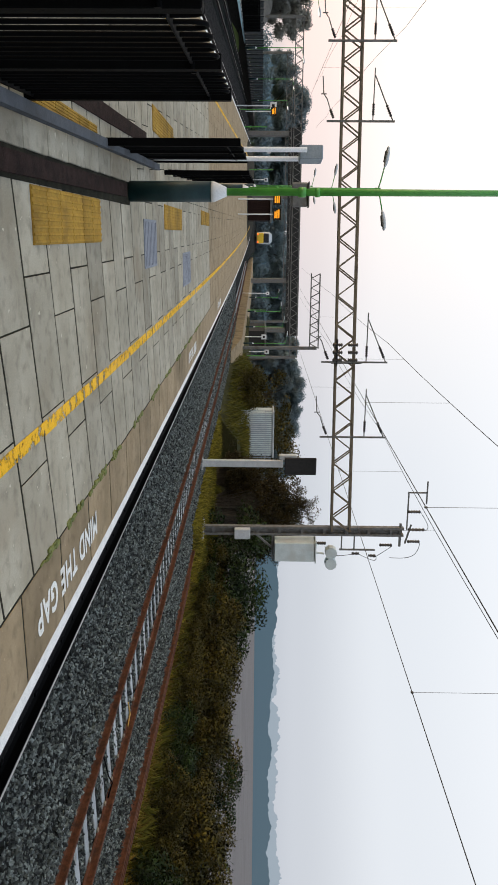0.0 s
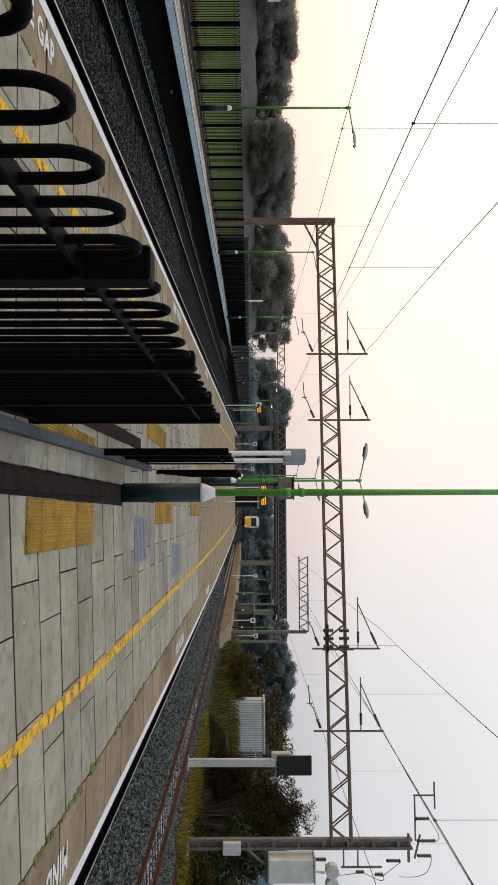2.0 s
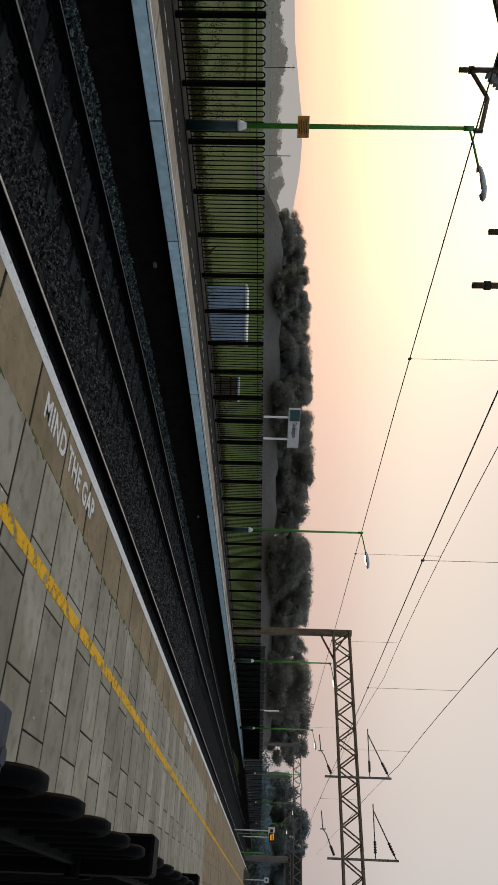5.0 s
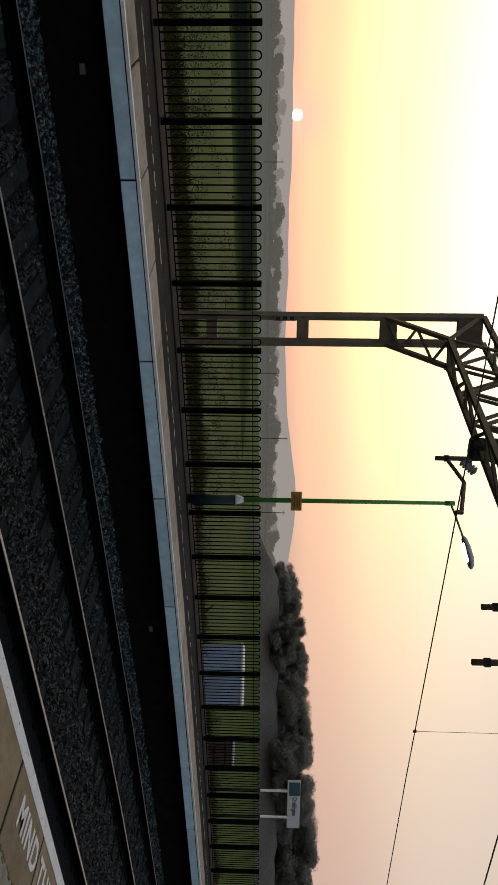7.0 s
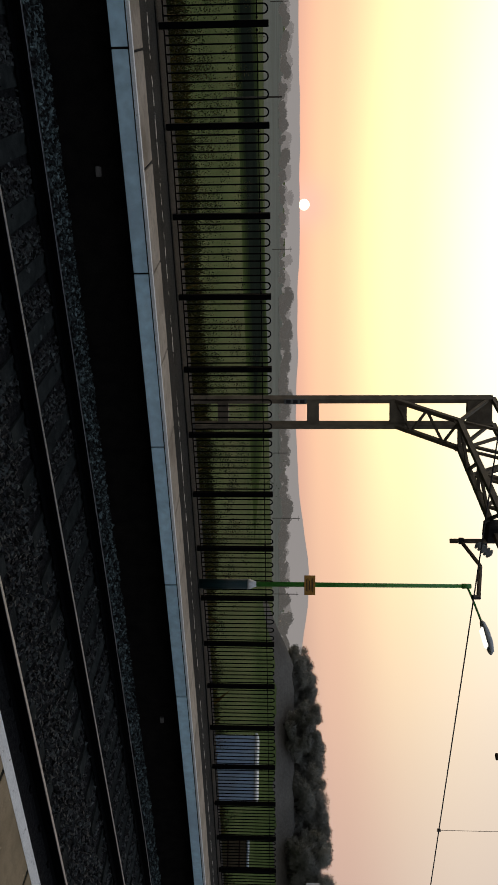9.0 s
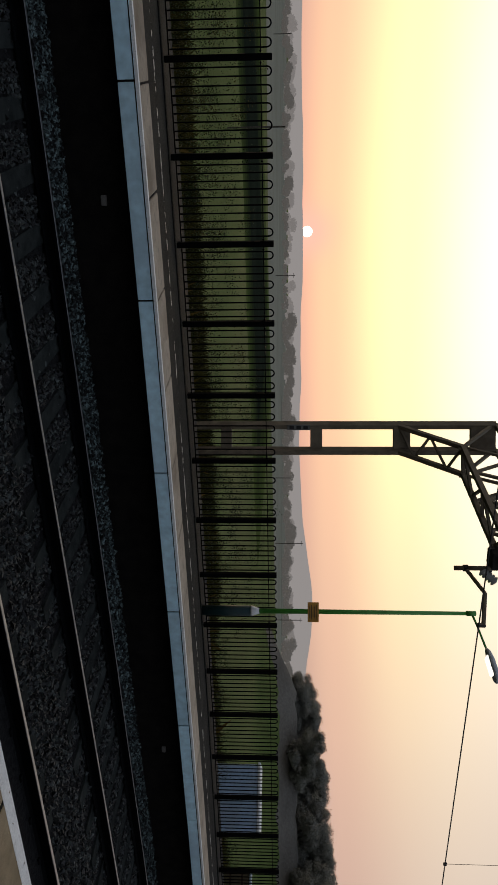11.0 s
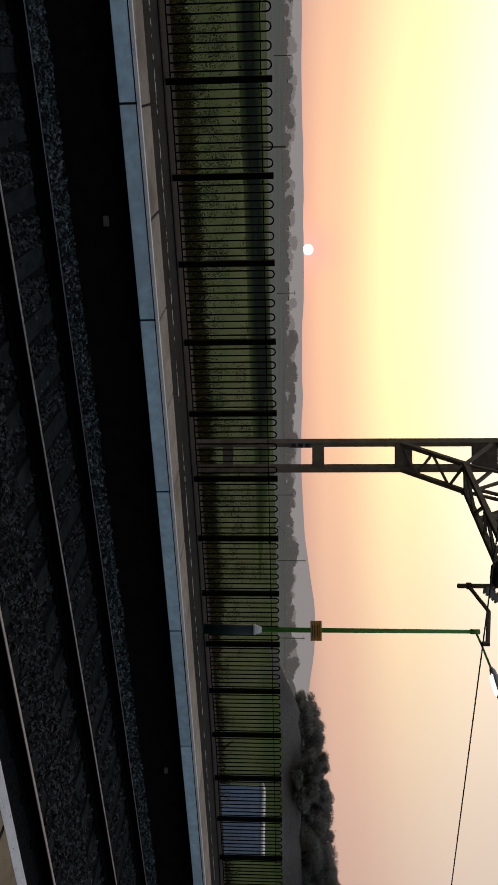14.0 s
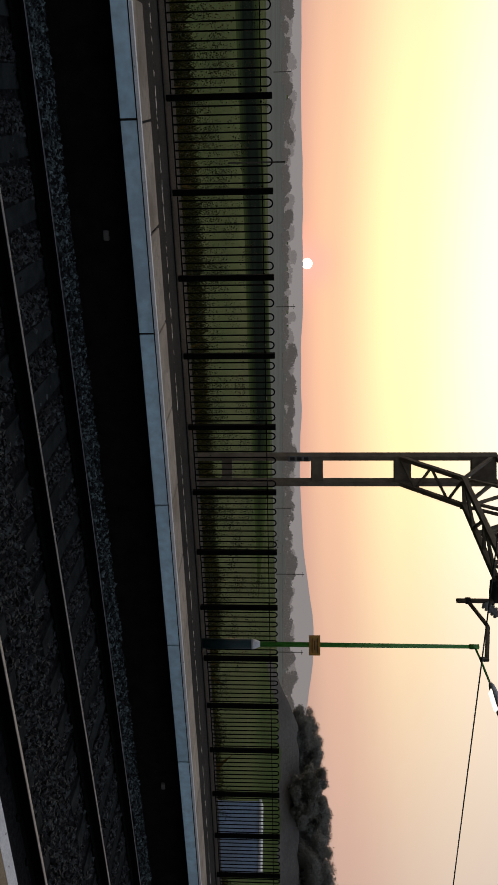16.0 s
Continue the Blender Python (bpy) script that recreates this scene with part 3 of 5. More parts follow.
# far platform
far = thing("platform_far", "far platform with pale sky-tinted coping and dark asphalt", "platform", kind="structure")
g = Geo()
vs, fs = [], []
for y in YS:
    e, f = far_edge(y), far_fence(y) - 0.9
    vs += [(e - 0.45, y, -1.4), (e - 0.45, y, -0.24), (e - 0.03, y, -0.22), (e - 0.03, y, -0.012), (f, y, -0.012), (f - 0.7, y, -1.4)]
for i in range(len(YS) - 1):
    for k in range(6):
        fs.append((6 * i + k, 6 * i + (k + 1) % 6, 6 * i + 6 + (k + 1) % 6, 6 * i + 6 + k))
g.add(vs, fs)
part("platform_body", g, ASPHALT, far)
part("platform_wall", Geo().sweep(far_edge, [(-0.035, -0.226), (-0.44, -0.25), (-0.44, -1.35), (-0.46, -1.35), (-0.46, -0.23), (-0.05, -0.21)], YS), SHADEBRICK, far, "dark brick wall with shade in its colour")
for y in (0.1, 10.0, 22.0):
    part("cable_bracket", Geo().box((far_edge(y) - 0.40, y, -0.62), (0.05, 0.13, 0.07), None, 0.01), STEEL, far, "small pale bracket on the wall")
cp = Geo().box((0, 0, 0), (0.03, 2.542, 0.205), None, 0.004)
cpm = cp.mesh("coping_panel", COPING)
tp = Geo().box((0, 0, 0), (0.72, 1.25, 0.05), None, 0.008).mesh("coping_slab", COPETOP)
for i in range(-5, 52):
    y = 1.33 + 2.55 * (i + 0.5)
    o = part("coping_panel", cpm, COPING, far, at=(far_edge(y) - 0.012, y, -0.12))
    turn = -math.atan(far_edge(y + 0.5) - far_edge(y - 0.5))
    o.rotation_euler = (0, 0, turn)
    for d in (-0.64, 0.64):
        o = part("coping_slab", tp, None, far, at=(far_edge(y + d) - 0.37, y + d, -0.012 + random.uniform(-0.003, 0.003)))
        o.rotation_euler = (0, 0, turn)
fys = fill(-10, 134, 4)
part("edge_line", Geo().sweep(far_edge, [(-0.075, 0.017), (0.0, 0.017), (0.0, -0.012), (-0.003, -0.02), (-0.003, 0.014), (-0.075, 0.014)], fys), WHITE_PAINT, far, "white painted edge line")
part("coping_seam", Geo().sweep(far_edge, [(0.0035, -0.020), (0.0055, -0.020), (0.0055, -0.034), (0.0035, -0.034)], fill(-10, 60, 2)), JOINT, far, "dark seam under the edge")
part("wall_line", Geo().sweep(lambda y: far_edge(y) - 1.35, [(-0.03, -0.008), (0.03, -0.008), (0.03, -0.006), (-0.03, -0.006)], fys), WORN_LINE, far, "thin worn white line")
part("gravel_strip", Geo().sweep(lambda y: far_fence(y) + 0.25, [(-0.05, -0.010), (0.05, -0.010), (0.05, 0.004), (-0.05, 0.004)], fys), BED, far, "dark gravel strip at the fence")


# ---- bow-topped fences ----
def hoop_geo(w, z0, z1, r, n):
    pts = [(0, -w / 2, z0), (0, -w / 2, z1 - w / 2)]
    pts += [(0, -w / 2 * math.cos(a), z1 - w / 2 + w / 2 * math.sin(a)) for a in [math.pi * k / n for k in range(1, n)]]
    pts += [(0, w / 2, z1 - w / 2), (0, w / 2, z0)]
    g = Geo()
    vs, fs, m = [], [], 6
    for i, p in enumerate(pts):
        a, b = Vector(pts[max(i - 1, 0)]), Vector(pts[min(i + 1, len(pts) - 1)])
        d = (b - a).normalized()
        u = Vector((1, 0, 0))
        q = d.cross(u)
        for k in range(m):
            t = 2 * math.pi * k / m
            vs.append(Vector(p) + (u * math.cos(t) + q * math.sin(t)) * r)
    for i in range(len(pts) - 1):
        for k in range(m):
            fs.append((i * m + k, i * m + (k + 1) % m, (i + 1) * m + (k + 1) % m, (i + 1) * m + k))
    return g.add(vs, fs)


def fence_panel(label, pitch, hoops, height, r, group, endpost=False, cap=False):
    """One panel along +y from its first post."""
    p = thing("bow_top_fence", label, "fence", group=group)
    tall = height - 0.03 if cap else height
    post = part("post", Geo().box((0, 0, tall / 2), (0.08, 0.09, tall), None, 0.006), BLACK, p)
    if cap:
        part("post_cap", Geo().box((0, 0, tall + 0.006), (0.095, 0.105, 0.012), None, 0.004), BLUESTEEL, post, "scuffed grey cap plate")
        for s in (-0.03, 0.03):
            part("cap_bolt", Geo().tube([(0, s, tall + 0.01), (0, s, tall + 0.018)], 0.009, 8), BLUESTEEL, post)
    if endpost:
        part("post", Geo().box((0, pitch, height / 2), (0.08, 0.10, height), None, 0.006), BLACK, p)
    part("bottom_rail", Geo().box((0, pitch / 2, 0.07), (0.05, pitch - 0.1, 0.02), None, 0.003), BLACK, p)
    part("top_rail", Geo().box((0, pitch / 2, height - 0.16), (0.045, pitch - 0.1, 0.014), None, 0.003), BLACK, p)
    step = (pitch - 0.12) / (2 * hoops)
    me = hoop_geo(step, 0.06, height - 0.012, r, 8).mesh("hoop", BLACK, True)
    for k in range(hoops):
        part("hoop", me, BLACK, p, at=(0, 0.06 + step * (2 * k + 1), 0))
    for s in (0.075, pitch - 0.075):
        part("bolt", Geo().tube([(-0.045, s, height - 0.16), (0.045, s, height - 0.16)], 0.016, 8), BLACK, p)
    return p


FAR_GROUP = "fence panels of the far platform"
first = None
y, i = -1.64 - 1.285 * 5, 0
while y < 74:
    dx = far_fence(y + 1.28) - far_fence(y)
    m = pose(far_fence(y), y, -0.012, 0, 0, math.degrees(math.atan2(-dx, 1.28)))
    if first is None:
        first = fence_panel("black bow-topped steel fence on the far platform", 1.29, 5, 1.5, 0.0125, FAR_GROUP)
        first.matrix_world = m
    else:
        copy_thing(first, m)
    y += 1.29 * math.cos(math.atan2(-dx, 1.28))

for k in range(38):
    y = 42.0 + 2.5 * k
    b = thing("boarded_fence", "tall dark boarded fence panel behind the far platform", "fence", (far_fence(y) - 0.3, y, -0.012), 4.1, "boarded fence panels")
    part("post", Geo().box((0.05, 0, 0.9), (0.1, 0.1, 1.8), None, 0.01), BOARDS, b)
    for j in range(5):
        part("board", Geo().box((0, 0.3 + 0.49 * j, 0.87), (0.03, 0.478, 1.74), None, 0.006), BOARDS, b)

ISLAND_GROUP = "fence panels along the island platform"
short = fence_panel("short black bow-topped fence on the island platform", 1.15, 5, 1.5, 0.0115, ISLAND_GROUP, cap=True)
short.matrix_world = pose(-0.725, 0.60, 0, 0, 0, 2.4)
proto = None
for x0, y0, n in ((-0.778, 1.75, 3), (-0.93, 8.45, 3), (-1.06, 14.2, 6), (-1.25, 24.0, 5)):
    for k in range(n):
        m = pose(x0 - 0.066 * k, y0 + 1.40 * k, 0, 0, 0, 2.7)
        if proto is None:
            proto = fence_panel("black bow-topped steel fence on the island platform", 1.40, 5, 1.5, 0.0115, ISLAND_GROUP, True)
            proto.matrix_world = m
        else:
            copy_thing(proto, m)


# ---- platform lamps ----
def street_lamp(label, at, turn, heads, height=5.45, plate=None, group="platform lamps", lit=True):
    p = thing("platform_lamp", label, "lamp post", at, turn, group)
    part("base_sleeve", Geo().tube([(0, 0, 0), (0, 0, 1.07 if heads > 1 else 0.98)], 0.13 if heads > 1 else 0.10, 20), DARKGREEN, p, "dark green base sleeve", True)
    part("base_cone", Geo().tube([(0, 0, 1.07), (0, 0, 1.11), (0, 0, 1.27)] if heads > 1 else [(0, 0, 0.98), (0, 0, 1.02), (0, 0, 1.15)], [0.133, 0.128, 0.058] if heads > 1 else [0.103, 0.10, 0.05], 20), WHITE, p, "white tapered collar", True)
    part("pole", Geo().tube([(0, 0, 1.1), (0, 0, height * 0.6), (0, 0, height)], [0.05, 0.045, 0.036], 14), GREEN, p, "", True)
    for z0, z1, r in ((height - 0.12, height + 0.06, 0.05), (2.2, 2.3, 0.064), (2.42, 2.48, 0.062))[: 3 if heads > 1 else 1]:
        part("collar", Geo().tube([(0, 0, z0), (0, 0, z1)], r, 14), GREEN, p, "", True)
    for h in range(heads):
        s = 1 if h == 0 else -1
        part("arm", Geo().tube([(0, 0, height - 0.02), (0.25 * s, 0, height + 0.05), (0.78 * s, 0, height + 0.17)], 0.022, 8), GREEN, p, "", True)
        vs, fs, n = [], [], 10
        prof = [(0.0, 0.03, 0.03), (0.06, 0.09, 0.07), (0.22, 0.13, 0.10), (0.45, 0.14, 0.105), (0.62, 0.10, 0.07), (0.68, 0.03, 0.02)]
        for d, w, t in prof:
            for k in range(n):
                a = 2 * math.pi * k / n
                vs.append((s * (0.7 + d), w * math.cos(a), height + 0.15 + 0.14 * d + t * math.sin(a) * (1.0 if math.sin(a) > 0 else 0.45)))
        for i in range(len(prof) - 1):
            for k in range(n):
                fs.append((i * n + k, i * n + (k + 1) % n, (i + 1) * n + (k + 1) % n, (i + 1) * n + k))
        fs += [tuple(range(n))[::-1], tuple((len(prof) - 1) * n + k for k in range(n))]
        head = part("lamp_head", Geo().add(vs, fs), GREY, p, "grey lantern head", True)
        part("diffuser", Geo().box((s * 1.05, 0, height + 0.172), (0.40, 0.19, 0.085), Euler((0, -0.14 * s, 0)).to_matrix(), 0.035), LAMPGLOW if heads == 1 and lit else STEEL, head, "lit lantern glass" if heads == 1 and lit else "dull lantern glass")
    if plate == "amber":
        b = part("warning_plate", Geo().box((0.035, -0.05, 2.22), (0.40, 0.012, 0.22), Euler((0, 0, radians(40))).to_matrix(), 0.004), AMBER, p, "amber notice plate with dark bars")
        bars = Geo()
        for k in range(5):
            bars.box((0.0405, -0.0567, 2.28 - 0.032 * k), (0.29 - 0.05 * (k % 3), 0.003, 0.012), Euler((0, 0, radians(40))).to_matrix())
        part("text_bars", bars, SIGNBLACK, b)
    if plate == "speaker":
        part("loudspeaker", Geo().tube([(0.05, 0, 2.62), (0.12, 0.0, 2.62), (0.32, 0, 2.60)], [0.05, 0.08, 0.17], 14), SIGNBLACK, p, "black horn loudspeaker", True)
    return p


street_lamp("green steel double lamp post with a dark sleeve on the island", (-0.54, 10.37, 0), 90, 2, 5.9)
street_lamp("green double lamp post further along the island", (-1.55, 27.5, 0), 2, 2, 5.75)
street_lamp("green double lamp post further along the island", (-2.6, 46, 0), 2, 2, 5.75)
street_lamp("green double lamp post at the end of the island", (-3.8, 64, 0), 2, 2, 5.75)
street_lamp("green lamp post with an amber notice at the fence", (-13.74, 8.105, -0.012), 33, 1, 5.35, "amber")
street_lamp("green lamp post with a black loudspeaker at the fence", (far_fence(26) + 0.2, 26.1, -0.012), 28, 1, 5.4, "speaker")
for x, y in ((-15.1, 41.4), (-15.85, 58.0), (-17.1, 79.0), (-18.4, 101.0), (-19.6, 124.0)):
    street_lamp("green lamp post on the far platform", (x, y, -0.012), 20, 1, 5.4)


# ---- overhead line ----
def lattice(g, a, b, depth, width, bays, chord=0.07, lace=0.035):
    """A box girder from a to b: four chords and zigzag lacing on both faces."""
    a, b = Vector(a), Vector(b)
    d = (b - a).normalized()
    side = d.cross(Vector((0, 0, 1))).normalized() if abs(d.z) < 0.9 else Vector((1, 0, 0))
    drop = d.cross(side).normalized()
    offs = [side * (s * width / 2) + drop * (t * depth / 2) for s in (-1, 1) for t in (-1, 1)]
    for o in offs:
        g.beam(a + o, b + o, chord, chord)
    n = (b - a).length / bays
    for i in range(bays):
        p, q = a + d * n * i, a + d * n * (i + 1)
        for s in (-1, 1):
            lo, hi = side * (s * width / 2) - drop * depth / 2, side * (s * width / 2) + drop * depth / 2
            m = (p + q) / 2
            g.beam(p + lo, m + hi, lace, lace)
            g.beam(m + hi, q + lo, lace, lace)
        for t in (-1, 1):
            l, r = drop * (t * depth / 2) - side * width / 2, drop * (t * depth / 2) + side * width / 2
            g.beam(p + l, p + r, lace, lace)
    return g


def insulator(g, a, b, r=0.055, sheds=5):
    a, b = Vector(a), Vector(b)
    pts, rs = [], []
    for i in range(sheds * 2 + 1):
        pts.append(a.lerp(b, i / (sheds * 2)))
        rs.append(r if i % 2 else r * 0.45)
    return g.tube(pts, rs, 8)


# portal over the tracks ahead
PL, PR = Vector((-15.75, 38.55, 0)), Vector((13.5, 33.6, 0))
portal = thing("overhead_line_portal", "weathered steel lattice portal spanning all the tracks", "gantry")
part("girder", lattice(Geo(), PL + Vector((0, 0, 5.75)), PR + Vector((0, 0, 5.61)), 0.84, 0.5, 23, 0.085, 0.055), BROWNSTEEL, portal, "zigzag-laced box girder")
part("left_mast", Geo().box((PL.x, PL.y, 2.42), (0.30, 0.30, 7.75), None, 0.02), BROWNSTEEL, portal, "pale brown steel mast")
part("left_brace", Geo().beam(PL + Vector((0, 0, 4.6)), PL + Vector((1.5, -0.2, 5.3)), 0.08, 0.08).beam(PL + Vector((0, 0, 6.1)), PL + Vector((1.0, -0.1, 5.4)), 0.07, 0.07), BROWNSTEEL, portal)
m = Geo()
for s in (-0.17, 0.17):
    m.box((PR.x + s, PR.y, 3.75), (0.11, 0.26, 9.7), None, 0.008)
m.box((PR.x, PR.y + 0.05, 3.75), (0.3, 0.03, 9.6))
for k in range(9):
    m.box((PR.x, PR.y - 0.12, -0.4 + 1.05 * k), (0.3, 0.012, 0.12))
part("right_mast", m, STEEL, portal, "grey twin-channel mast")
part("footing", Geo().box((PR.x, PR.y, -1.1), (0.9, 0.9, 0.5), None, 0.03), CONCRETE, portal)
for a, b, w in (((-0.4, 8.45), (0.75, 8.45), 0.1), ((-0.35, 8.95), (0.6, 8.7), 0.07), ((-1.9, 8.75), (-0.1, 8.75), 0.06), ((-1.95, 8.7), (-1.95, 9.6), 0.06), ((-2.5, 9.6), (-1.4, 9.6), 0.06), ((0, 5.7), (0.95, 5.7), 0.06), ((0, 6.3), (0.95, 6.3), 0.06), ((0.95, 5.6), (0.95, 7.3), 0.07)):
    part("mast_bracket", Geo().beam((PR.x + a[0], PR.y, a[1]), (PR.x + b[0], PR.y, b[1]), w, w), STEEL, portal)
for a, b in (((-1.0, 0, 8.75), (-1.0, 0, 9.35)), ((0.5, 0, 8.8), (0.5, 0, 9.4)), ((-0.1, 0, 8.8), (-0.1, 0, 9.6)), ((1.15, 0, 6.2), (1.15, 0, 6.55)), ((1.25, 0, 7.0), (1.25, 0, 7.35)), ((0.7, 0, 7.5), (0.7, 0, 8.1))):
    part("insulator", insulator(Geo(), PR + Vector(a), PR + Vector(b), 0.09), INSUL, portal, "", True)
c = Geo()
for a, z0, b, z1, sag in ((0.75, 4.9, 1.15, 6.2, 0.5), (1.25, 7.35, 1.15, 6.55, -0.5), (0.7, 8.1, 1.2, 7.3, 0.6), (0.5, 9.4, 1.3, 8.0, -0.6), (-0.1, 9.6, -1.0, 9.35, -0.4)):
    pts = [(PR.x + a + (b - a) * t + 0.5 * abs(sag) * math.sin(math.pi * t), PR.y - 0.1, z0 + (z1 - z0) * t - sag * math.sin(math.pi * t) * 0.6) for t in [k / 10 for k in range(11)]]
    c.tube(pts, 0.014, 5)
part("jumper_cables", c, WIRE, portal)
part("control_box", Geo().box((PR.x + 0.05, PR.y - 0.32, 0.98), (0.5, 0.3, 0.75), None, 0.03).box((PR.x + 0.05, PR.y - 0.48, 1.0), (0.2, 0.02, 0.28), None, 0.005), GREY, portal, "pale grey control box")

tx = thing("transformer", "pale transformer tank bracketed on the mast", "transformer")
part("tank", Geo().box((PR.x + 0.9, PR.y - 0.1, 3.45), (0.95, 0.9, 1.9), None, 0.03), PALEGREEN, tx)
part("lid", Geo().box((PR.x + 0.9, PR.y - 0.1, 4.44), (1.05, 1.0, 0.06), None, 0.01), PALEGREEN, tx)
part("bracket", Geo().beam((PR.x + 0.1, PR.y, 1.5), (PR.x + 0.9, PR.y, 2.4), 0.08, 0.08).beam((PR.x, PR.y, 2.42), (PR.x + 1.4, PR.y, 2.42), 0.1, 0.1), STEEL, tx)
c = Geo()
insulator(c, (PR.x + 0.6, PR.y - 0.1, 4.46), (PR.x + 0.6, PR.y - 0.1, 4.95), 0.1)
part("bushing", c, INSUL, tx, "", True)
c = Geo().tube([(PR.x + 0.95, PR.y - 0.4, 4.45), (PR.x + 1.0, PR.y - 0.4, 4.85)], 0.05, 8)
for d in (0.85, 1.4):
    c.tube([(PR.x + d, PR.y - 0.75, 4.85 + 0.3), (PR.x + d, PR.y - 0.35, 4.85 + 0.3)], 0.28, 10)
part("expansion_drums", c, PALEGREEN, tx, "octagonal grey drums")


def registration(x, y, z, s, name="registration_arm"):
    """Drop tube through the girder, the messenger bracket above it and the contact wire arm below."""
    p = thing(name, "dark steel overhead wire support hung on the girder", "wire support", (x, y, z), -7, group="overhead wire supports")
    part("drop_tube", Geo().beam((0, 0, -1.15), (0, 0, 1.88), 0.08, 0.08), STEEL, p)
    part("bracket_bar", Geo().beam((0, 0, 0.90), (2.25 * s, 0, 0.95), 0.045, 0.045), STEEL, p)
    part("bracket_stay", Geo().beam((0, 0, 1.80), (1.95 * s, 0, 0.96), 0.045, 0.045), STEEL, p)
    for a, b in (((0.25, 0.91), (0.75, 0.92)), ((0.2, 1.715), (0.7, 1.50)), ((0.12, -0.85), (0.5, -1.0))):
        part("insulator", insulator(Geo(), (a[0] * s, 0, a[1]), (b[0] * s, 0, b[1]), 0.075), INSUL, p, "", True)
    part("pull_off_arm", Geo().tube([(0.5 * s, 0, -1.0), (0.95 * s, 0, -1.15), (1.15 * s, 0, -1.3), (1.9 * s, 0, -1.35)], 0.024, 6), STEEL, p)
    part("steady_bar", Geo().beam((1.15 * s, 0, -1.18), (1.15 * s, 0, -1.42), 0.04, 0.04), STEEL, p)
    return p


def on_portal(f):
    return PL.lerp(PR, f)


for x in (-8.30, -4.92, 5.61, 9.02):
    q = on_portal((x - PL.x) / (PR.x - PL.x))
    registration(q.x, q.y - 0.3, 5.72 - 0.004 * q.x, -1)
sw = thing("isolator_switch", "black isolator switch with insulators on the girder", "switch gear")
q = on_portal(0.715)
for d in (-0.35, 0.0, 0.35):
    for z in (5.05, 5.75):
        part("insulator", insulator(Geo(), (q.x + d, q.y - 0.4, z), (q.x + d, q.y - 0.4, z + 0.45), 0.10), INSUL, sw, "", True)
part("switch_frame", Geo().box((q.x, q.y - 0.35, 5.25), (1.2, 0.3, 0.06)).beam((q.x + 0.5, q.y - 0.35, 5.0), (q.x + 0.5, q.y - 0.35, 6.4), 0.05, 0.05), SIGNBLACK, sw)

# portal beside the camera, its girder out over the tracks
p1 = thing("overhead_line_portal", "brown twin-channel portal leg with lattice knee over the far platform", "gantry")
U1, U2 = Vector((-15.42, 4.77, -1.3)), Vector((-15.22, 5.25, -1.3))
for u in (U1, U2):
    part("upright", Geo().box((u.x, u.y, 2.3), (0.17, 0.105, 7.2), Euler((0, 0, radians(15))).to_matrix(), 0.012), BROWNSTEEL, p1)
mid = (U1 + U2) / 2
for z, h in ((0.45, 0.22), (2.28, 0.24), (4.0, 0.34), (5.62, 0.5)):
    part("batten_plate", Geo().box((mid.x, mid.y, z), (0.12, 0.52, h), Euler((0, 0, radians(-19))).to_matrix(), 0.008), BROWNSTEEL, p1)
plate = part("mast_plate", Geo().box((U1.x + 0.13, U1.y, 1.92), (0.02, 0.13, 0.46), Euler((0, 0, radians(15))).to_matrix(), 0.004), STEEL, p1, "small pale plate with dark bars")
bars = Geo()
for k in range(3):
    bars.box((U1.x + 0.143, U1.y, 1.78 + 0.14 * k), (0.006, 0.08, 0.09), Euler((0, 0, radians(15))).to_matrix())
part("text_bars", bars, SIGNBLACK, plate)
LOW, HIGH, ALONG = 5.03, 5.90, Vector((0.9957, 0.0925, 0))


def chord_point(side, along, z):
    """A point on the near (0) or far (1) face of the girder, so far from the leg."""
    q = (U1, U2)[side] + ALONG * along
    return Vector((q.x, q.y, z))


KNEE, REACH = 1.0, 30.8
for side in (0, 1):
    part("bottom_chord", Geo().beam(chord_point(side, KNEE, LOW), chord_point(side, REACH, LOW), 0.09, 0.09), BROWNSTEEL, p1)
    part("top_chord", Geo().beam(chord_point(side, 0.0, HIGH), chord_point(side, REACH, HIGH), 0.09, 0.09), BROWNSTEEL, p1)
    part("knee_chord", Geo().beam(chord_point(side, 0.06, 3.95), chord_point(side, KNEE, LOW), 0.085, 0.085), BROWNSTEEL, p1)
    part("knee_strut", Geo().beam(chord_point(side, KNEE, LOW), chord_point(side, 0.0, 5.82), 0.06, 0.06), BROWNSTEEL, p1)
    part("gusset", Geo().box(chord_point(side, KNEE, LOW), (0.22, 0.014, 0.2), Euler((0, 0, 0.093)).to_matrix(), 0.004), BROWNSTEEL, p1)
    g, d = Geo(), KNEE
    while d < REACH - 1.0:
        g.beam(chord_point(side, d, LOW), chord_point(side, d + 0.5, HIGH), 0.05, 0.05)
        g.beam(chord_point(side, d + 0.5, HIGH), chord_point(side, d + 1.0, LOW), 0.05, 0.05)
        d += 1.0
    part("side_lacing", g, BROWNSTEEL, p1)
for z in (LOW, HIGH):
    g, d, k = Geo(), KNEE, 0
    while d < REACH - 0.8:
        g.beam(chord_point(k % 2, d, z), chord_point(1 - k % 2, d + 0.8, z), 0.05, 0.05)
        if k % 2 == 0:
            g.beam(chord_point(0, d, z), chord_point(1, d, z), 0.05, 0.05)
        d, k = d + 0.8, k + 1
    part("face_lacing", g, BROWNSTEEL, p1)
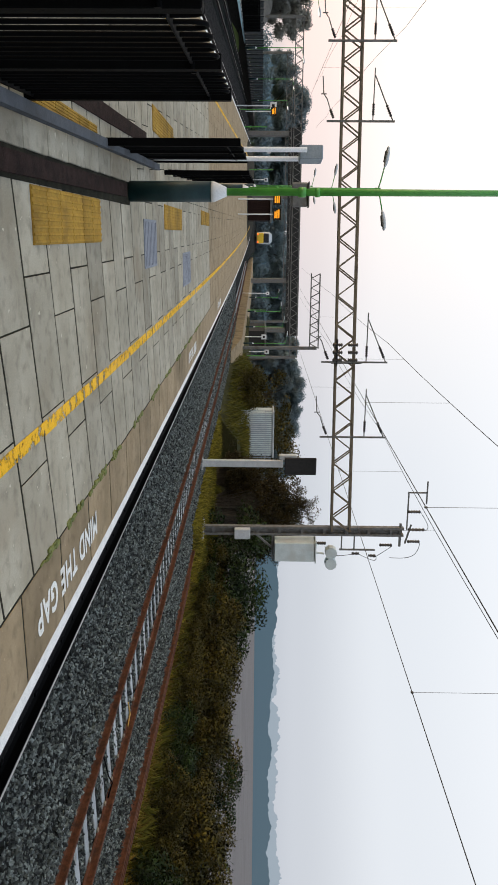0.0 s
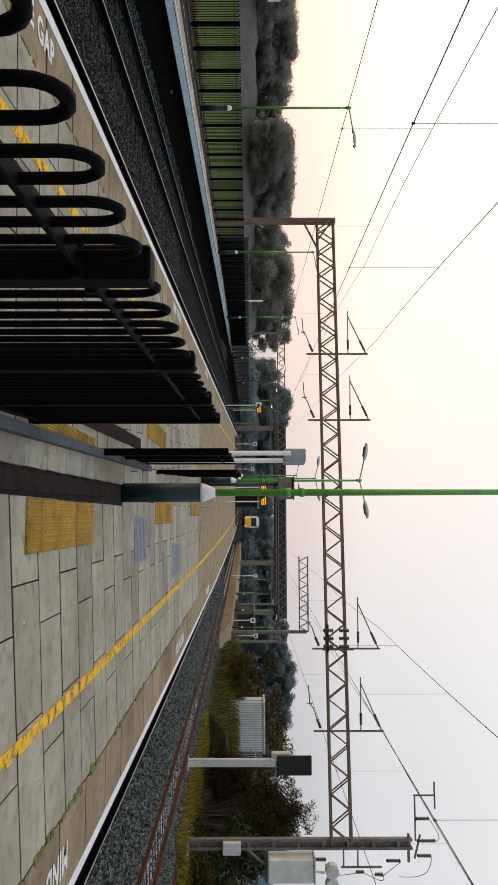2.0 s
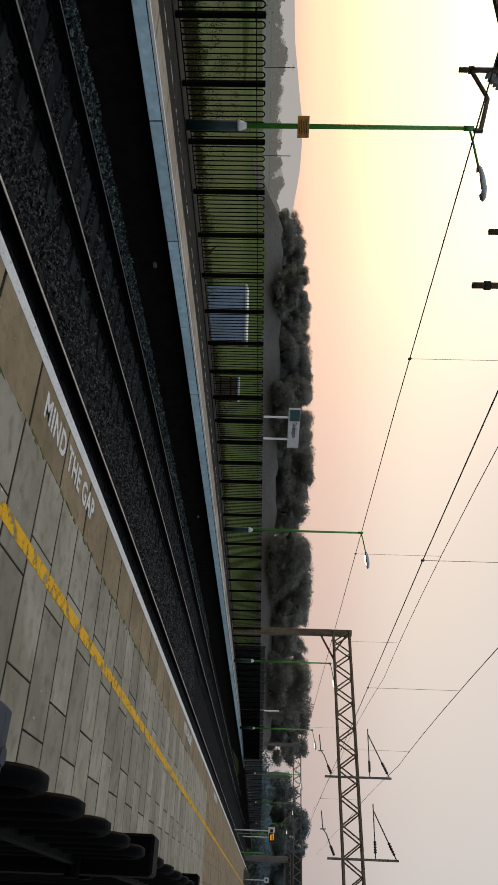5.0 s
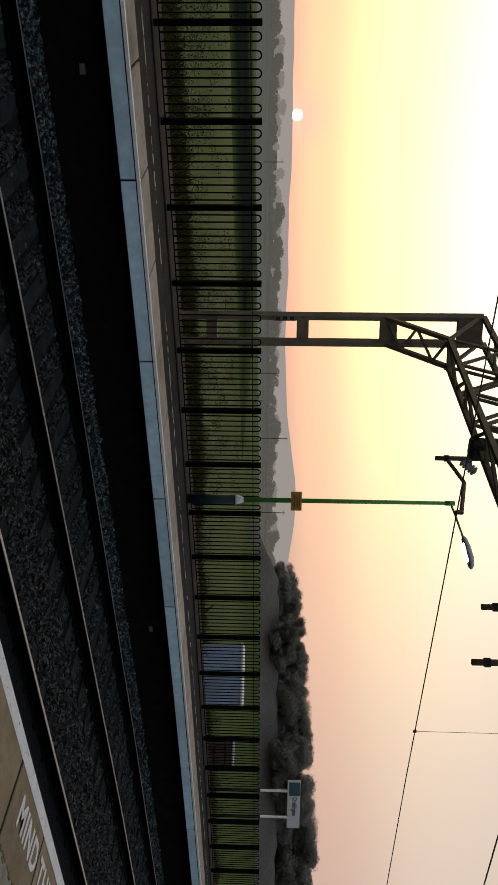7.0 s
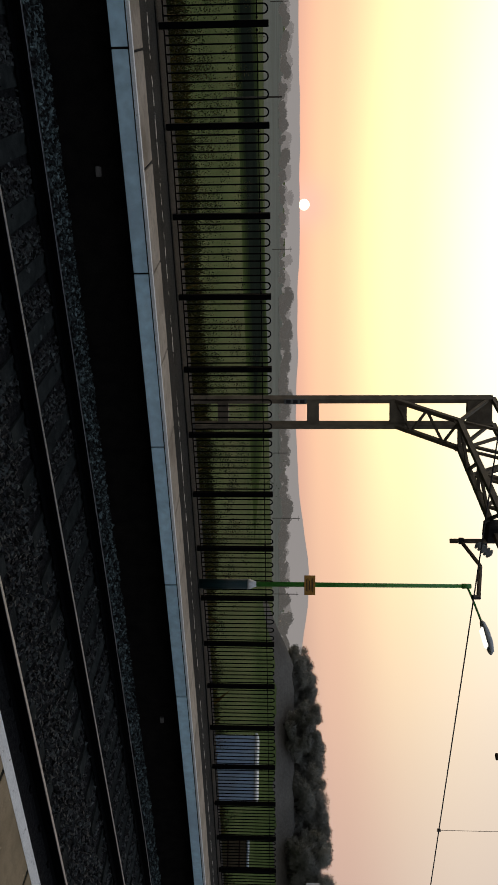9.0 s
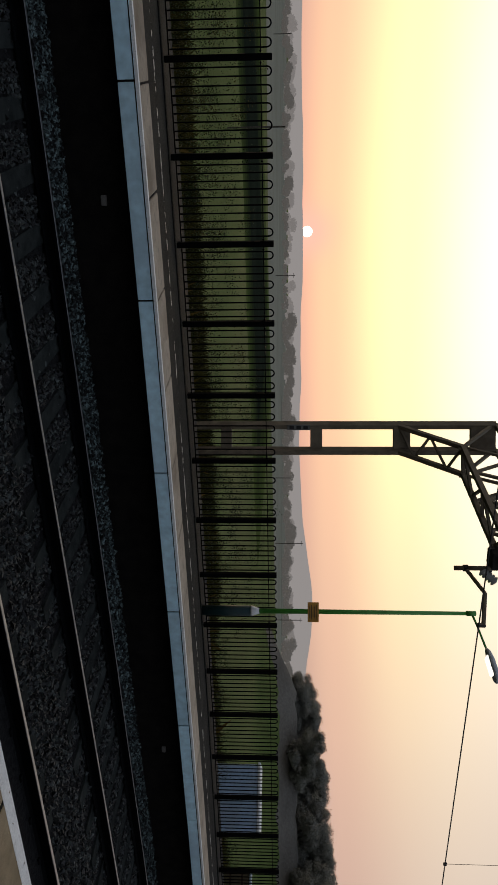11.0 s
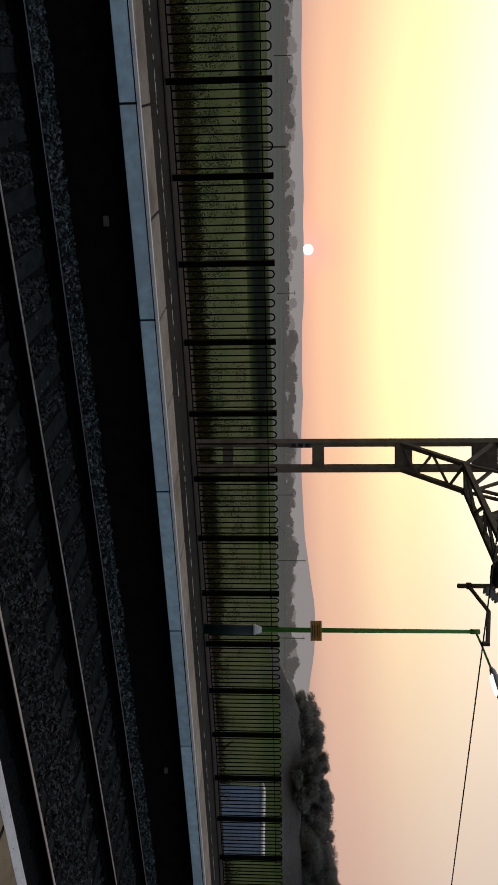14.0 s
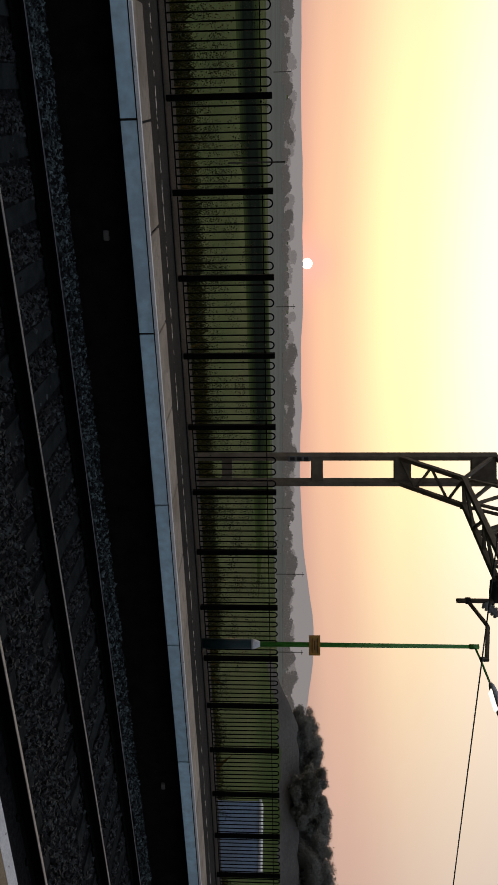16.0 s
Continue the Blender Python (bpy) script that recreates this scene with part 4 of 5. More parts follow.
for i in range(4):
    a = chord_point(i % 2, 0.06 + (KNEE - 0.06) * i / 4, 3.95 + (LOW - 3.95) * i / 4)
    b = chord_point(1 - i % 2, 0.06 + (KNEE - 0.06) * (i + 1) / 4, 3.95 + (LOW - 3.95) * (i + 1) / 4)
    part("knee_lacing", Geo().beam(a, b, 0.045, 0.045), BROWNSTEEL, p1)
part("cross_strut", Geo().beam(chord_point(0, KNEE, LOW), chord_point(1, KNEE, LOW), 0.07, 0.07), BROWNSTEEL, p1)


def wire_holder(x, low, reach, drop):
    """A clamp under the girder, a drop tube with its insulator, and the arm that steadies the contact wire."""
    y = 5.27 + 0.0925 * (x + 15.2) + 0.12
    p = thing("wire_support", "dark steel overhead wire support clamped under the girder", "wire support", group="overhead wire supports")
    part("clamp", Geo().box((x - 0.1, y - 0.12, LOW - 0.02), (0.30, 0.30, 0.26), None, 0.03).box((x - 0.1, y - 0.16, LOW + 0.2), (0.2, 0.24, 0.3), None, 0.02), SIGNBLACK, p, "black girder clamp")
    part("clamp_bolt", Geo().tube([(x - 0.12, y - 0.3, LOW - 0.12), (x - 0.12, y + 0.12, LOW - 0.12)], 0.05, 8), SIGNBLACK, p)
    part("drop_tube", Geo().tube([(x, y, low), (x, y, LOW)], 0.038, 10), BROWNSTEEL, p, "", True)
    part("insulator", insulator(Geo(), (x + 0.02, y + 0.03, LOW - 0.28), (x + 0.05, y + 0.22, LOW - 0.05), 0.085), GREY, p, "pale ribbed insulator", True)
    part("tube_clip", Geo().tube([(x, y, low + 0.14), (x, y, low + 0.21)], 0.055, 10), SIGNBLACK, p)
    if reach:
        part("arm", Geo().tube([(x, y, low + 0.17), (x + 0.5, y + 0.10, low + 0.34), (x + 0.62, y + 0.08, low + 0.34), (x + reach, y - 0.2, low + drop)], 0.03, 8), BROWNSTEEL, p, "", True)
        part("wire_clip", Geo().box((x + reach, y - 0.2, low + drop - 0.03), (0.06, 0.05, 0.12), None, 0.01), WIRE, p)


wire_holder(-11.42, 4.33, 1.85, 0.0)
wire_holder(-8.2, 4.36, 0, 0)
wire_holder(-7.33, 4.06, 0, 0)
part("drop_post", Geo().tube([(6.9, 7.2, 4.70), (6.9, 7.2, 5.4)], 0.05, 8), TIMBER, p1, "brown drop post", True)
part("far_leg", Geo().box((15.5, 7.8, 2.2), (0.3, 0.6, 7.4), None, 0.02), BROWNSTEEL, p1)

# further portals
for yy, xl, xr, zz in ((80.0, 3.8, 11.5, 7.4), (96.0, -24.0, 15.0, 5.9), (128.0, -27.0, 14.0, 5.9)):
    p = thing("overhead_line_portal", "distant steel lattice portal over the tracks", "gantry", group="distant portals")
    part("girder", lattice(Geo(), (xl, yy, zz), (xr, yy, zz), 0.9, 0.5, max(8, int((xr - xl) / 1.1)), 0.09, 0.05), STEEL, p)
    for x in (xl, xr) if yy > 90 else (xr,):
        part("mast", Geo().box((x, yy, (zz - 1.0) / 2), (0.32, 0.32, zz + 1.6), None, 0.02), STEEL, p)


def wires(label, contact, height, mess, ys, drops):
    """Contact wire, messenger and the droppers between them."""
    p = thing("overhead_wires", label, "overhead wire", group="overhead wires")

    def mz(y):
        t = ((y - 5.0) % 31.0) / 31.0
        return mess[0] + mess[1] * max(y, 0) - 4 * 0.2 * t * (1 - t)

    def cz(y):
        return height[0] + height[1] * max(y, 0)

    part("contact_wire", Geo().tube([(contact(y), y, cz(y)) for y in ys], 0.010, 5), WIRE, p)
    part("messenger_wire", Geo().tube([(contact(y), y, mz(y)) for y in ys], 0.011, 5), WIRE, p)
    for y in drops:
        part("dropper", Geo().tube([(contact(y), y, cz(y) - 0.03), (contact(y), y, mz(y))], 0.005, 4), WIRE, p)
        part("dropper_clip", Geo().box((contact(y), y, cz(y)), (0.03, 0.06, 0.06), None, 0.008), WIRE, p)


wy = fill(-20, 120, 4)
wires("thin overhead wires above the platform track", lambda y: 4.93, (4.75, 0.010), (7.65, 0.005), wy, (8.0, 13.5, 22.8, 31.3, 48))
wires("thin overhead wires above the rusty track", lambda y: 9.4, (5.05, 0.0), (7.7, 0.003), wy, (14.25, 23.5, 30.0, 48))
wires("thin overhead wires above the shaded track", lambda y: ra(y), (4.2, 0.022), (6.95, 0.024), wy, (12.0, 21.5, 32.0, 50))
wires("thin overhead wires along the far platform", lambda y: rb(y), (4.2, 0.008), (6.65, 0.022), wy, (0.5, 10.5, 20.3, 29.8, 50))


# ---- signals and signs ----
sg = thing("railway_signal", "grey signal post with a black signal head seen from behind", "signal", (10.75, 35.4, -1.1))
part("post", Geo().box((0, 0, 2.0), (0.34, 0.22, 4.0), None, 0.02), GREY, sg)
part("signal_head", Geo().box((0.1, -0.1, 4.85), (0.86, 0.12, 1.55), None, 0.04), SIGNBLACK, sg, "black rectangular signal head")
part("head_bracket", Geo().box((-0.3, 0.15, 4.25), (0.26, 0.3, 0.9), None, 0.05), GREY, sg)
part("ladder_foot", Geo().box((0, 0, 0.05), (0.6, 0.5, 0.1), None, 0.02), CONCRETE, sg)


def station_sign(label, at, turn, width, z0, h, writing, face=None, deep=0.06):
    p = thing("station_sign", label, "station sign", at, turn, "station signs")
    for s in (-0.28, 0.28):
        part("post", Geo().tube([(s * width, 0, 0), (s * width, 0, z0 + 0.1)], 0.036, 10), WHITE, p, "white round post", True)
        # Black covers added so the lower posts stay dark behind the fence
        if writing:
            part("post_sleeve", Geo().tube([(s * width, 0, 0), (s * width, 0, 2.0)], 0.045, 10), SIGNBLACK, p, "added black cover on the lower post", True)
    board = part("board", Geo().box((0, 0, z0 + h / 2), (width * (1.0 if deep < 0.1 else 0.32), deep, h), None, 0.012), face or WHITE, p, "name board")
    if writing:
        part("logo_panel", Geo().box((-width * 0.34, -0.034, z0 + h * 0.55), (width * 0.28, 0.008, h * 0.85), None, 0.002), SIGNTEAL, p, "dark teal logo panel")
        lettering("station_name", "Cheddington", h * 0.52, pose(-width * 0.17, -0.034, z0 + h * 0.3, 90, 0, 0), NAVY, p, 0.62)
    return p


station_sign("white station name board on two posts behind the fence", (-15.45, 20.0, -0.5), 82, 1.82, 2.80, 0.38, True)
station_sign("grey-backed station name board on two white posts on the island", (-1.15, 11.9, 0), 84, 1.15, 2.27, 0.34, False, PALE, 0.20)
station_sign("small white board on two posts on the far platform", (-17.0, 57.5, 0), 110, 0.9, 2.5, 0.36, False)
def indicator(label, at):
    p = thing("platform_indicator", label, "indicator", at, group="platform indicators")
    part("post", Geo().tube([(0, 0, 0), (0, 0, 2.6)], 0.05, 8), WHITE, p)
    case = part("case", Geo().box((0, 0, 2.86), (0.82, 0.25, 0.56), None, 0.02), SIGNBLACK, p)
    part("hood", Geo().box((0, -0.1, 3.16), (0.9, 0.45, 0.04), None, 0.01), STEEL, p)
    for k in range(3):
        part("display_row", Geo().box((0.04 * (k - 1), -0.13, 3.0 - 0.14 * k), (0.62 - 0.08 * k, 0.02, 0.075)), ORANGEGLOW, case, "lit amber display")


indicator("amber lit train indicator on the island platform", (-2.53, 58, 0))
indicator("amber lit train indicator on the island platform", (-1.47, 58, 0))
indicator("amber lit train indicator on the far platform", (-12.1, 83, 0))

# small blue-grey cabin and a low wall beyond the far fence
hut = thing("blue_cabin", "blue-grey slatted cabin with a white eaves strip", "cabin", (-18.15, 17.6, -0.92), 40)
part("body", Geo().box((0, 0, 0.85), (1.8, 1.4, 1.85), None, 0.02), BLUEPANEL, hut)
g = Geo()
for k in range(10):
    g.box((-0.85 + 0.189 * k, -0.72, 0.8), (0.03, 0.03, 1.55))
part("slats", g, BLUEPANEL, hut)
part("roof", Geo().box((0, 0, 1.78), (1.9, 1.5, 0.09), None, 0.02), WHITE, hut, "white roof edge")
tr = thing("water_tank", "brown weathered tank with a pale rim in the meadow", "tank", (-19.6, 23.1, -1.05), 40)
part("body", Geo().box((0, 0, 0.72), (0.95, 0.9, 1.44), None, 0.05), TANK, tr)
for z in (0.4, 0.8, 1.2):
    part("hoop", Geo().box((0, 0, z), (0.97, 0.92, 0.05), None, 0.01), TIMBER, tr)
part("rim", Geo().box((0, 0, 1.47), (1.0, 0.95, 0.07), None, 0.02), PALE, tr)

# things across the rusty track
mound = Geo()
mound.sweep(lambda y: 12.0 + bow(y), [(0, -1.35), (2.0, 0.2), (7, 0.4), (10, 0.2), (13, -1.35)], fill(50, 110, 6))
single("embankment", mound, BANK, "grassy bank behind the rusty track", "bank", kind="structure")
pf = thing("palisade_fence", "blue-grey palisade fence before a white hut", "fence", (13.2, 57.5, 0.3))
pale = Geo().box((0, 0, 1.2), (0.072, 0.03, 2.4), None, 0.01).mesh("pale", PALE)
for k in range(27):
    part("pale", pale, None, pf, at=(0.165 * k, 0, 0))
part("rail", Geo().box((2.15, 0.04, 0.5), (4.4, 0.04, 0.06)), GREY, pf)
part("rail", Geo().box((2.15, 0.04, 1.9), (4.4, 0.04, 0.06)), GREY, pf)
ht = thing("white_hut", "white relay hut with a flat roof behind the palisade", "hut", (15.6, 60.5, 0.3))
part("body", Geo().box((0, 0, 1.25), (3.5, 2.2, 2.5), None, 0.03), PALEGREEN, ht)
part("roof", Geo().box((0, 0, 2.56), (3.8, 2.5, 0.14), None, 0.02), GREY, ht)
part("door", Geo().box((-0.5, -1.12, 1.05), (0.85, 0.04, 2.0), None, 0.01), GREY, ht)

# second platform beyond the tracks
g = Geo()
vs, fs = [], []
for y, z in ((70, -0.95), (78, -0.12), (95, -0.12), (120, -0.12), (150, -0.12), (180, -0.12)):
    x = 11.4 + bow(y)
    vs += [(x, y, -1.4), (x, y, z), (x + 5.0, y, z), (x + 5.0, y, -1.4)]
for i in range(5):
    for k in range(4):
        fs.append((4 * i + k, 4 * i + (k + 1) % 4, 4 * i + 4 + (k + 1) % 4, 4 * i + 4 + k))
fs.append((0, 3, 2, 1))
g.add(vs, fs)
single("platform_east", g, BUFF, "pale platform with a ramped end beyond the tracks", "platform", kind="structure")
sh = thing("platform_shelter", "dark waiting shelter on the distant platform", "shelter", (13.2, 104, -0.12))
part("wall", Geo().box((0, 0, 1.2), (2.2, 9, 2.4), None, 0.05), SIGNBLACK, sh)
part("roof", Geo().box((0, 0, 2.5), (2.8, 9.6, 0.16), None, 0.03), STEEL, sh)
sh = thing("platform_shelter", "low dark building at the end of the island", "shelter", (-3.0, 104, 0))
part("wall", Geo().box((0, 0, 1.4), (2.4, 10, 2.8), None, 0.05), TIMBER, sh)
part("roof", Geo().box((0, 0, 2.9), (2.9, 10.6, 0.2), None, 0.03), STEEL, sh)

fb = thing("footbridge", "dark footbridge over the station in the distance", "footbridge")
part("deck", Geo().box((0, 150, 6.9), (38, 2.6, 0.5), None, 0.05), SIGNBLACK, fb)
part("parapet", Geo().box((0, 148.8, 8.1), (38, 0.12, 1.9), None, 0.03).box((0, 151.2, 8.1), (38, 0.12, 1.9), None, 0.03), SIGNBLACK, fb)
for x in (-18, -7, 8.5, 18):
    part("pier", Geo().box((x, 150, 2.8), (0.8, 2.0, 8.0), None, 0.05), STEEL, fb)

g = Geo()
vs = []
for y, z in ((118, -1.3), (150, -0.35), (176, 0.15), (215, 0.6)):
    vs += [(-6.0, y, -1.4), (-2.4, y, z), (3.6, y, z), (6.0, y, -1.4)]
g.add(vs, [(4 * i + k, 4 * i + k + 1, 4 * i + k + 5, 4 * i + k + 4) for i in range(3) for k in range(3)] + [(0, 1, 2, 3), (15, 14, 13, 12)])
single("trackbed_rise", g, BED, "grey ballast where the line climbs ahead", "ballast", kind="structure")
tn = thing("train", "approaching train with a yellow front and dark windscreen", "train", (0.65, 176, 0.15))
part("body", Geo().box((0, 11, 2.15), (2.7, 21, 3.6), None, 0.55), GREY, tn)
part("nose", Geo().box((0, 0.6, 1.75), (2.66, 1.3, 2.6), None, 0.55), GREY, tn)
part("front", Geo().box((0, -0.02, 1.35), (2.3, 0.3, 1.5), None, 0.13), TRAINYELLOW, tn, "yellow front panel")
part("windscreen", Geo().box((0, 0.05, 2.65), (2.0, 0.3, 1.3), None, 0.14), GLASS, tn, "dark windscreen")
for s in (-0.85, 0.85):
    part("tail_light", Geo().tube([(s, -0.20, 0.8), (s, -0.14, 0.8)], 0.17, 10), REDGLOW, tn, "lit red lamp")

mon = thing("platform_monitor", "dark grey monitor case on a thin post on the island", "monitor", (-1.08, 20.0, 0))
part("post", Geo().tube([(0, 0, 0), (0, 0, 2.5)], 0.04, 8), DARKGREEN, mon, "", True)
part("case", Geo().box((0.1, 0, 2.68), (0.58, 0.3, 0.40), None, 0.03), STEEL, mon)
part("hood", Geo().box((0.1, -0.03, 2.9), (0.62, 0.38, 0.03), None, 0.01), STEEL, mon)
for k, y in enumerate((84.0, 96.0, 110.0, 126.0)):
    street_lamp("green lamp post on the distant platform", (13.0 + bow(y), y, -0.12), 180, 1, 4.6, lit=False)
rail = thing("fence_base_rail", "pale galvanised rail along the foot of the island fence", "rail")
part("rail", Geo().sweep(lambda y: -0.70 - 0.025 * y, [(-0.045, 0.05), (0.045, 0.05), (0.045, 0.12), (-0.045, 0.12)], fill(0.6, 13, 1)), BLUESTEEL, rail)
for y in (0.7, 3.1, 5.9, 8.6, 11.2):
    part("foot", Geo().box((-0.70 - 0.025 * y, y, 0.024), (0.05, 0.06, 0.052)), BLACK, rail)

def far_post(label, at, tall, board):
    p = thing("signal_post", label, "post", at, group="posts along the far tracks")
    part("post", Geo().tube([(0, 0, -1.0), (0, 0, tall)], 0.06, 6), WHITE if board else GREEN, p)
    if board:
        part("board", Geo().box((0, -0.08, tall + 0.1), (board, 0.06, board), None, 0.02), WHITE, p, "small white board")
        part("board_spot", Geo().box((0, -0.115, tall + 0.1), (board * 0.4, 0.02, board * 0.4), None, 0.004), SIGNBLACK, p)


for x, y, tall, board in ((-14.2, 96, 3.2, 0.0), (-13.4, 88, 2.9, 0.7), (-11.8, 92, 2.4, 0.0), (-10.4, 104, 2.6, 0.55), (-8.8, 112, 3.4, 0.0), (-7.2, 108, 2.3, 0.5), (8.6, 118, 2.8, 0.5), (10.2, 108, 2.6, 0.0), (11.9, 92, 2.2, 0.6), (13.6, 88, 2.4, 0.0), (14.6, 98, 2.6, 0.55)):
    far_post("thin white post with a small board by the far tracks" if board else "thin green post by the far tracks", (x, y, -0.12), tall, board)

# ---- vegetation ----
def leaf_cloud(blobs, count, size, seed, droop=0.0, spread=1.15):
    """Many bent leaves in a set of ellipsoids (x, y, z, rx, ry, rz), denser at their skins."""
    rs = np.random.RandomState(seed)
    blobs = np.array(blobs, float)
    vol = blobs[:, 3] * blobs[:, 4] * blobs[:, 5]
    which = rs.choice(len(blobs), count, p=vol / vol.sum())
    d = rs.normal(size=(count, 3))
    d /= np.linalg.norm(d, axis=1, keepdims=True)
    rad = rs.rand(count, 1) ** 0.36 * rs.uniform(min(0.9, spread - 0.05), spread, (count, 1))
    c = blobs[which, :3] + d * rad * blobs[which, 3:]
    a = rs.normal(size=(count, 3))
    a[:, 2] -= droop
    a /= np.linalg.norm(a, axis=1, keepdims=True)
    b = np.cross(a, rs.normal(size=(count, 3)))
    b /= np.linalg.norm(b, axis=1, keepdims=True)
    n = np.cross(a, b)
    s = size * rs.uniform(0.6, 1.4, (count, 1))
    v = np.stack([c - a * s, c + b * s * 0.55 + n * s * 0.2, c + a * s, c - b * s * 0.55 + n * s * 0.2], 1)
    f = (np.array([(0, 1, 2), (0, 2, 3)])[None] + 4 * np.arange(count)[:, None, None]).reshape(-1, 3)
    side = np.einsum("ij,ij->i", np.cross(v[:, 1] - v[:, 0], v[:, 2] - v[:, 0]), d) < 0
    v[side] = v[side][:, [0, 3, 2, 1]]
    soft = d * 0.75 + rs.normal(0, 0.22, (count, 3)) + np.array([0, 0, 0.25])
    soft /= np.linalg.norm(soft, axis=1, keepdims=True)
    return v.reshape(-1, 3), f, np.repeat(soft, 4, 0)


def cloud_mesh(name, blobs, count, size, seed, material, droop=0.0, spread=1.15):
    v, f, soft = leaf_cloud(blobs, count, size, seed, droop, spread)
    me = bpy.data.meshes.new(name)
    me.from_pydata(v.tolist(), [], f.tolist())
    me.materials.append(material)
    me.polygons.foreach_set("use_smooth", [True] * len(me.polygons))
    me.normals_split_custom_set_from_vertices(soft.tolist())
    return me


def crown_blobs(rs, w, h, z0, n):
    out = []
    for _ in range(n):
        a, r = rs.rand() * 6.28, math.sqrt(rs.rand()) * w * 0.5
        z = z0 + (h - z0) * (0.15 + 0.75 * rs.rand())
        lim = 1.0 - 0.55 * abs((z - z0) / (h - z0) - 0.45)
        s = w * rs.uniform(0.04, 0.12)
        out.append((r * lim * math.cos(a), r * lim * math.sin(a), z, s, s, s * rs.uniform(0.6, 0.9)))
    return out


def tree_kind(seed, w, h, material, count, leaf):
    """The meshes of one tree: a tapered trunk with limbs, and a crown of leaf clumps with gaps."""
    rs = np.random.RandomState(seed)
    blobs = crown_blobs(rs, w, h, h * 0.30, 74)
    crown = cloud_mesh("crown", blobs, count, leaf, seed, material, 0.0, 1.65)
    g = Geo().tube([(0, 0, -0.3), (0.05, 0, h * 0.3), (0.1, 0.05, h * 0.75)], [w * 0.045, w * 0.035, w * 0.012], 8)
    for b in blobs[:9]:
        g.tube([(0.05, 0, h * 0.25), (b[0] * 0.5, b[1] * 0.5, b[2] * 0.75), b[:3]], [w * 0.02, w * 0.013, w * 0.004], 5)
    return crown, g.mesh("trunk", BARK)


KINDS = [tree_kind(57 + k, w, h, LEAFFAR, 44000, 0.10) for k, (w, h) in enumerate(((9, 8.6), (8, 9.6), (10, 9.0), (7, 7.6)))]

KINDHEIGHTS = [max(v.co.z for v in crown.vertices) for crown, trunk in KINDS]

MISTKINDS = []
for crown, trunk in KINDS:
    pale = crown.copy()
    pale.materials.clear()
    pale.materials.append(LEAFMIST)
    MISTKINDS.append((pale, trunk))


def tree(name, label, kind, at, s, turn, group):
    p = thing(name, label, "tree", at, turn, group)
    p.scale = (s, s, s)
    part("crown", kind[0], None, p)
    part("trunk", kind[1], None, p)
    return p


rs = random.Random(5)
BELT = ((50.6, 2.0), (49.6, 2.25), (48.6, 2.15), (47.0, 2.5), (45.6, 2.75), (44.4, 2.65), (41.8, 2.9), (40.0, 3.0), (38.0, 3.05), (36.2, 3.1), (34.4, 3.3), (32.5, 3.1), (30.5, 2.9), (27.0, 3.2), (25.5, 3.35), (23.6, 3.15), (22.2, 2.85), (19.2, 3.1), (17.8, 3.3), (14.4, 3.2), (10.2, 2.5), (8.2, 3.2), (6.5, 2.5), (4.5, 2.3), (2.5, 2.1))
for k, (az, rise) in enumerate(BELT):
    dist = (104 if az > 13 else 215) + rs.uniform(-6, 8)
    s = 1.06 * (dist * math.tan(radians(rise)) + 2.9) / KINDHEIGHTS[k % 4]
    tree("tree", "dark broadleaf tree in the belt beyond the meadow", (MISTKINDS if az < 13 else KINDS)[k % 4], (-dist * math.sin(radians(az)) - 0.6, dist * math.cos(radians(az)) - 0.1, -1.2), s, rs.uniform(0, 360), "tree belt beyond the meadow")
for k, (az, rise) in enumerate(((1.0, 1.9), (-1.0, 2.0), (-3.0, 2.3), (-5.2, 2.5), (-6.4, 2.45), (-7.6, 2.6), (-9.0, 2.85), (-10.5, 3.1), (-11.8, 3.35), (-13.2, 3.0), (-14.6, 2.5), (-16.0, 2.2))):
    dist = 205 + rs.uniform(-12, 12)
    s = 1.05 * (dist * math.tan(radians(rise)) + 2.9) / KINDHEIGHTS[(k + 1) % 4]
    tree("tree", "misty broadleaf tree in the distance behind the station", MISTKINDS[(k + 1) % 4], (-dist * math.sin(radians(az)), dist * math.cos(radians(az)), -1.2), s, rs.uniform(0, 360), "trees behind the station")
# rising pasture and a wooded slope under the tree belt
def slope(profile, turns):
    """A profile of (distance, z) carried round the station, with an uneven upper edge."""
    g, n = Geo(), len(profile)
    vs, fs = [], []
    for i, az in enumerate(turns):
        ease = min(1.0, max(0.0, (56.5 - az) / 5.0), max(0.0, (az - 11.5) / 2.5))
        up = 0.16 * math.sin(az * 1.7) + 0.12 * math.sin(az * 4.3 + 1.0)
        for k, (d, z) in enumerate(profile):
            z = -1.35 + (z + 1.35 + up * k / (n - 1)) * ease
            vs.append((-d * math.sin(radians(az)), d * math.cos(radians(az)), z))
        if i:
            for k in range(n - 1):
                fs.append(((i - 1) * n + k, (i - 1) * n + k + 1, i * n + k + 1, i * n + k))
    return g.add(vs, fs)


TURNS = [57 - 0.8 * k for k in range(58)]
single("meadow_slope", slope([(72, -1.5), (80, -0.75), (88, 0.05), (96, 0.55)], TURNS), FIELD, "green pasture rising to the foot of the wood", "meadow", kind="structure", smooth=True)
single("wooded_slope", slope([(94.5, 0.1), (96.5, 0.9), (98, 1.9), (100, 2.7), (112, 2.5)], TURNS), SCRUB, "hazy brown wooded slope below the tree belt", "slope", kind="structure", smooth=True)

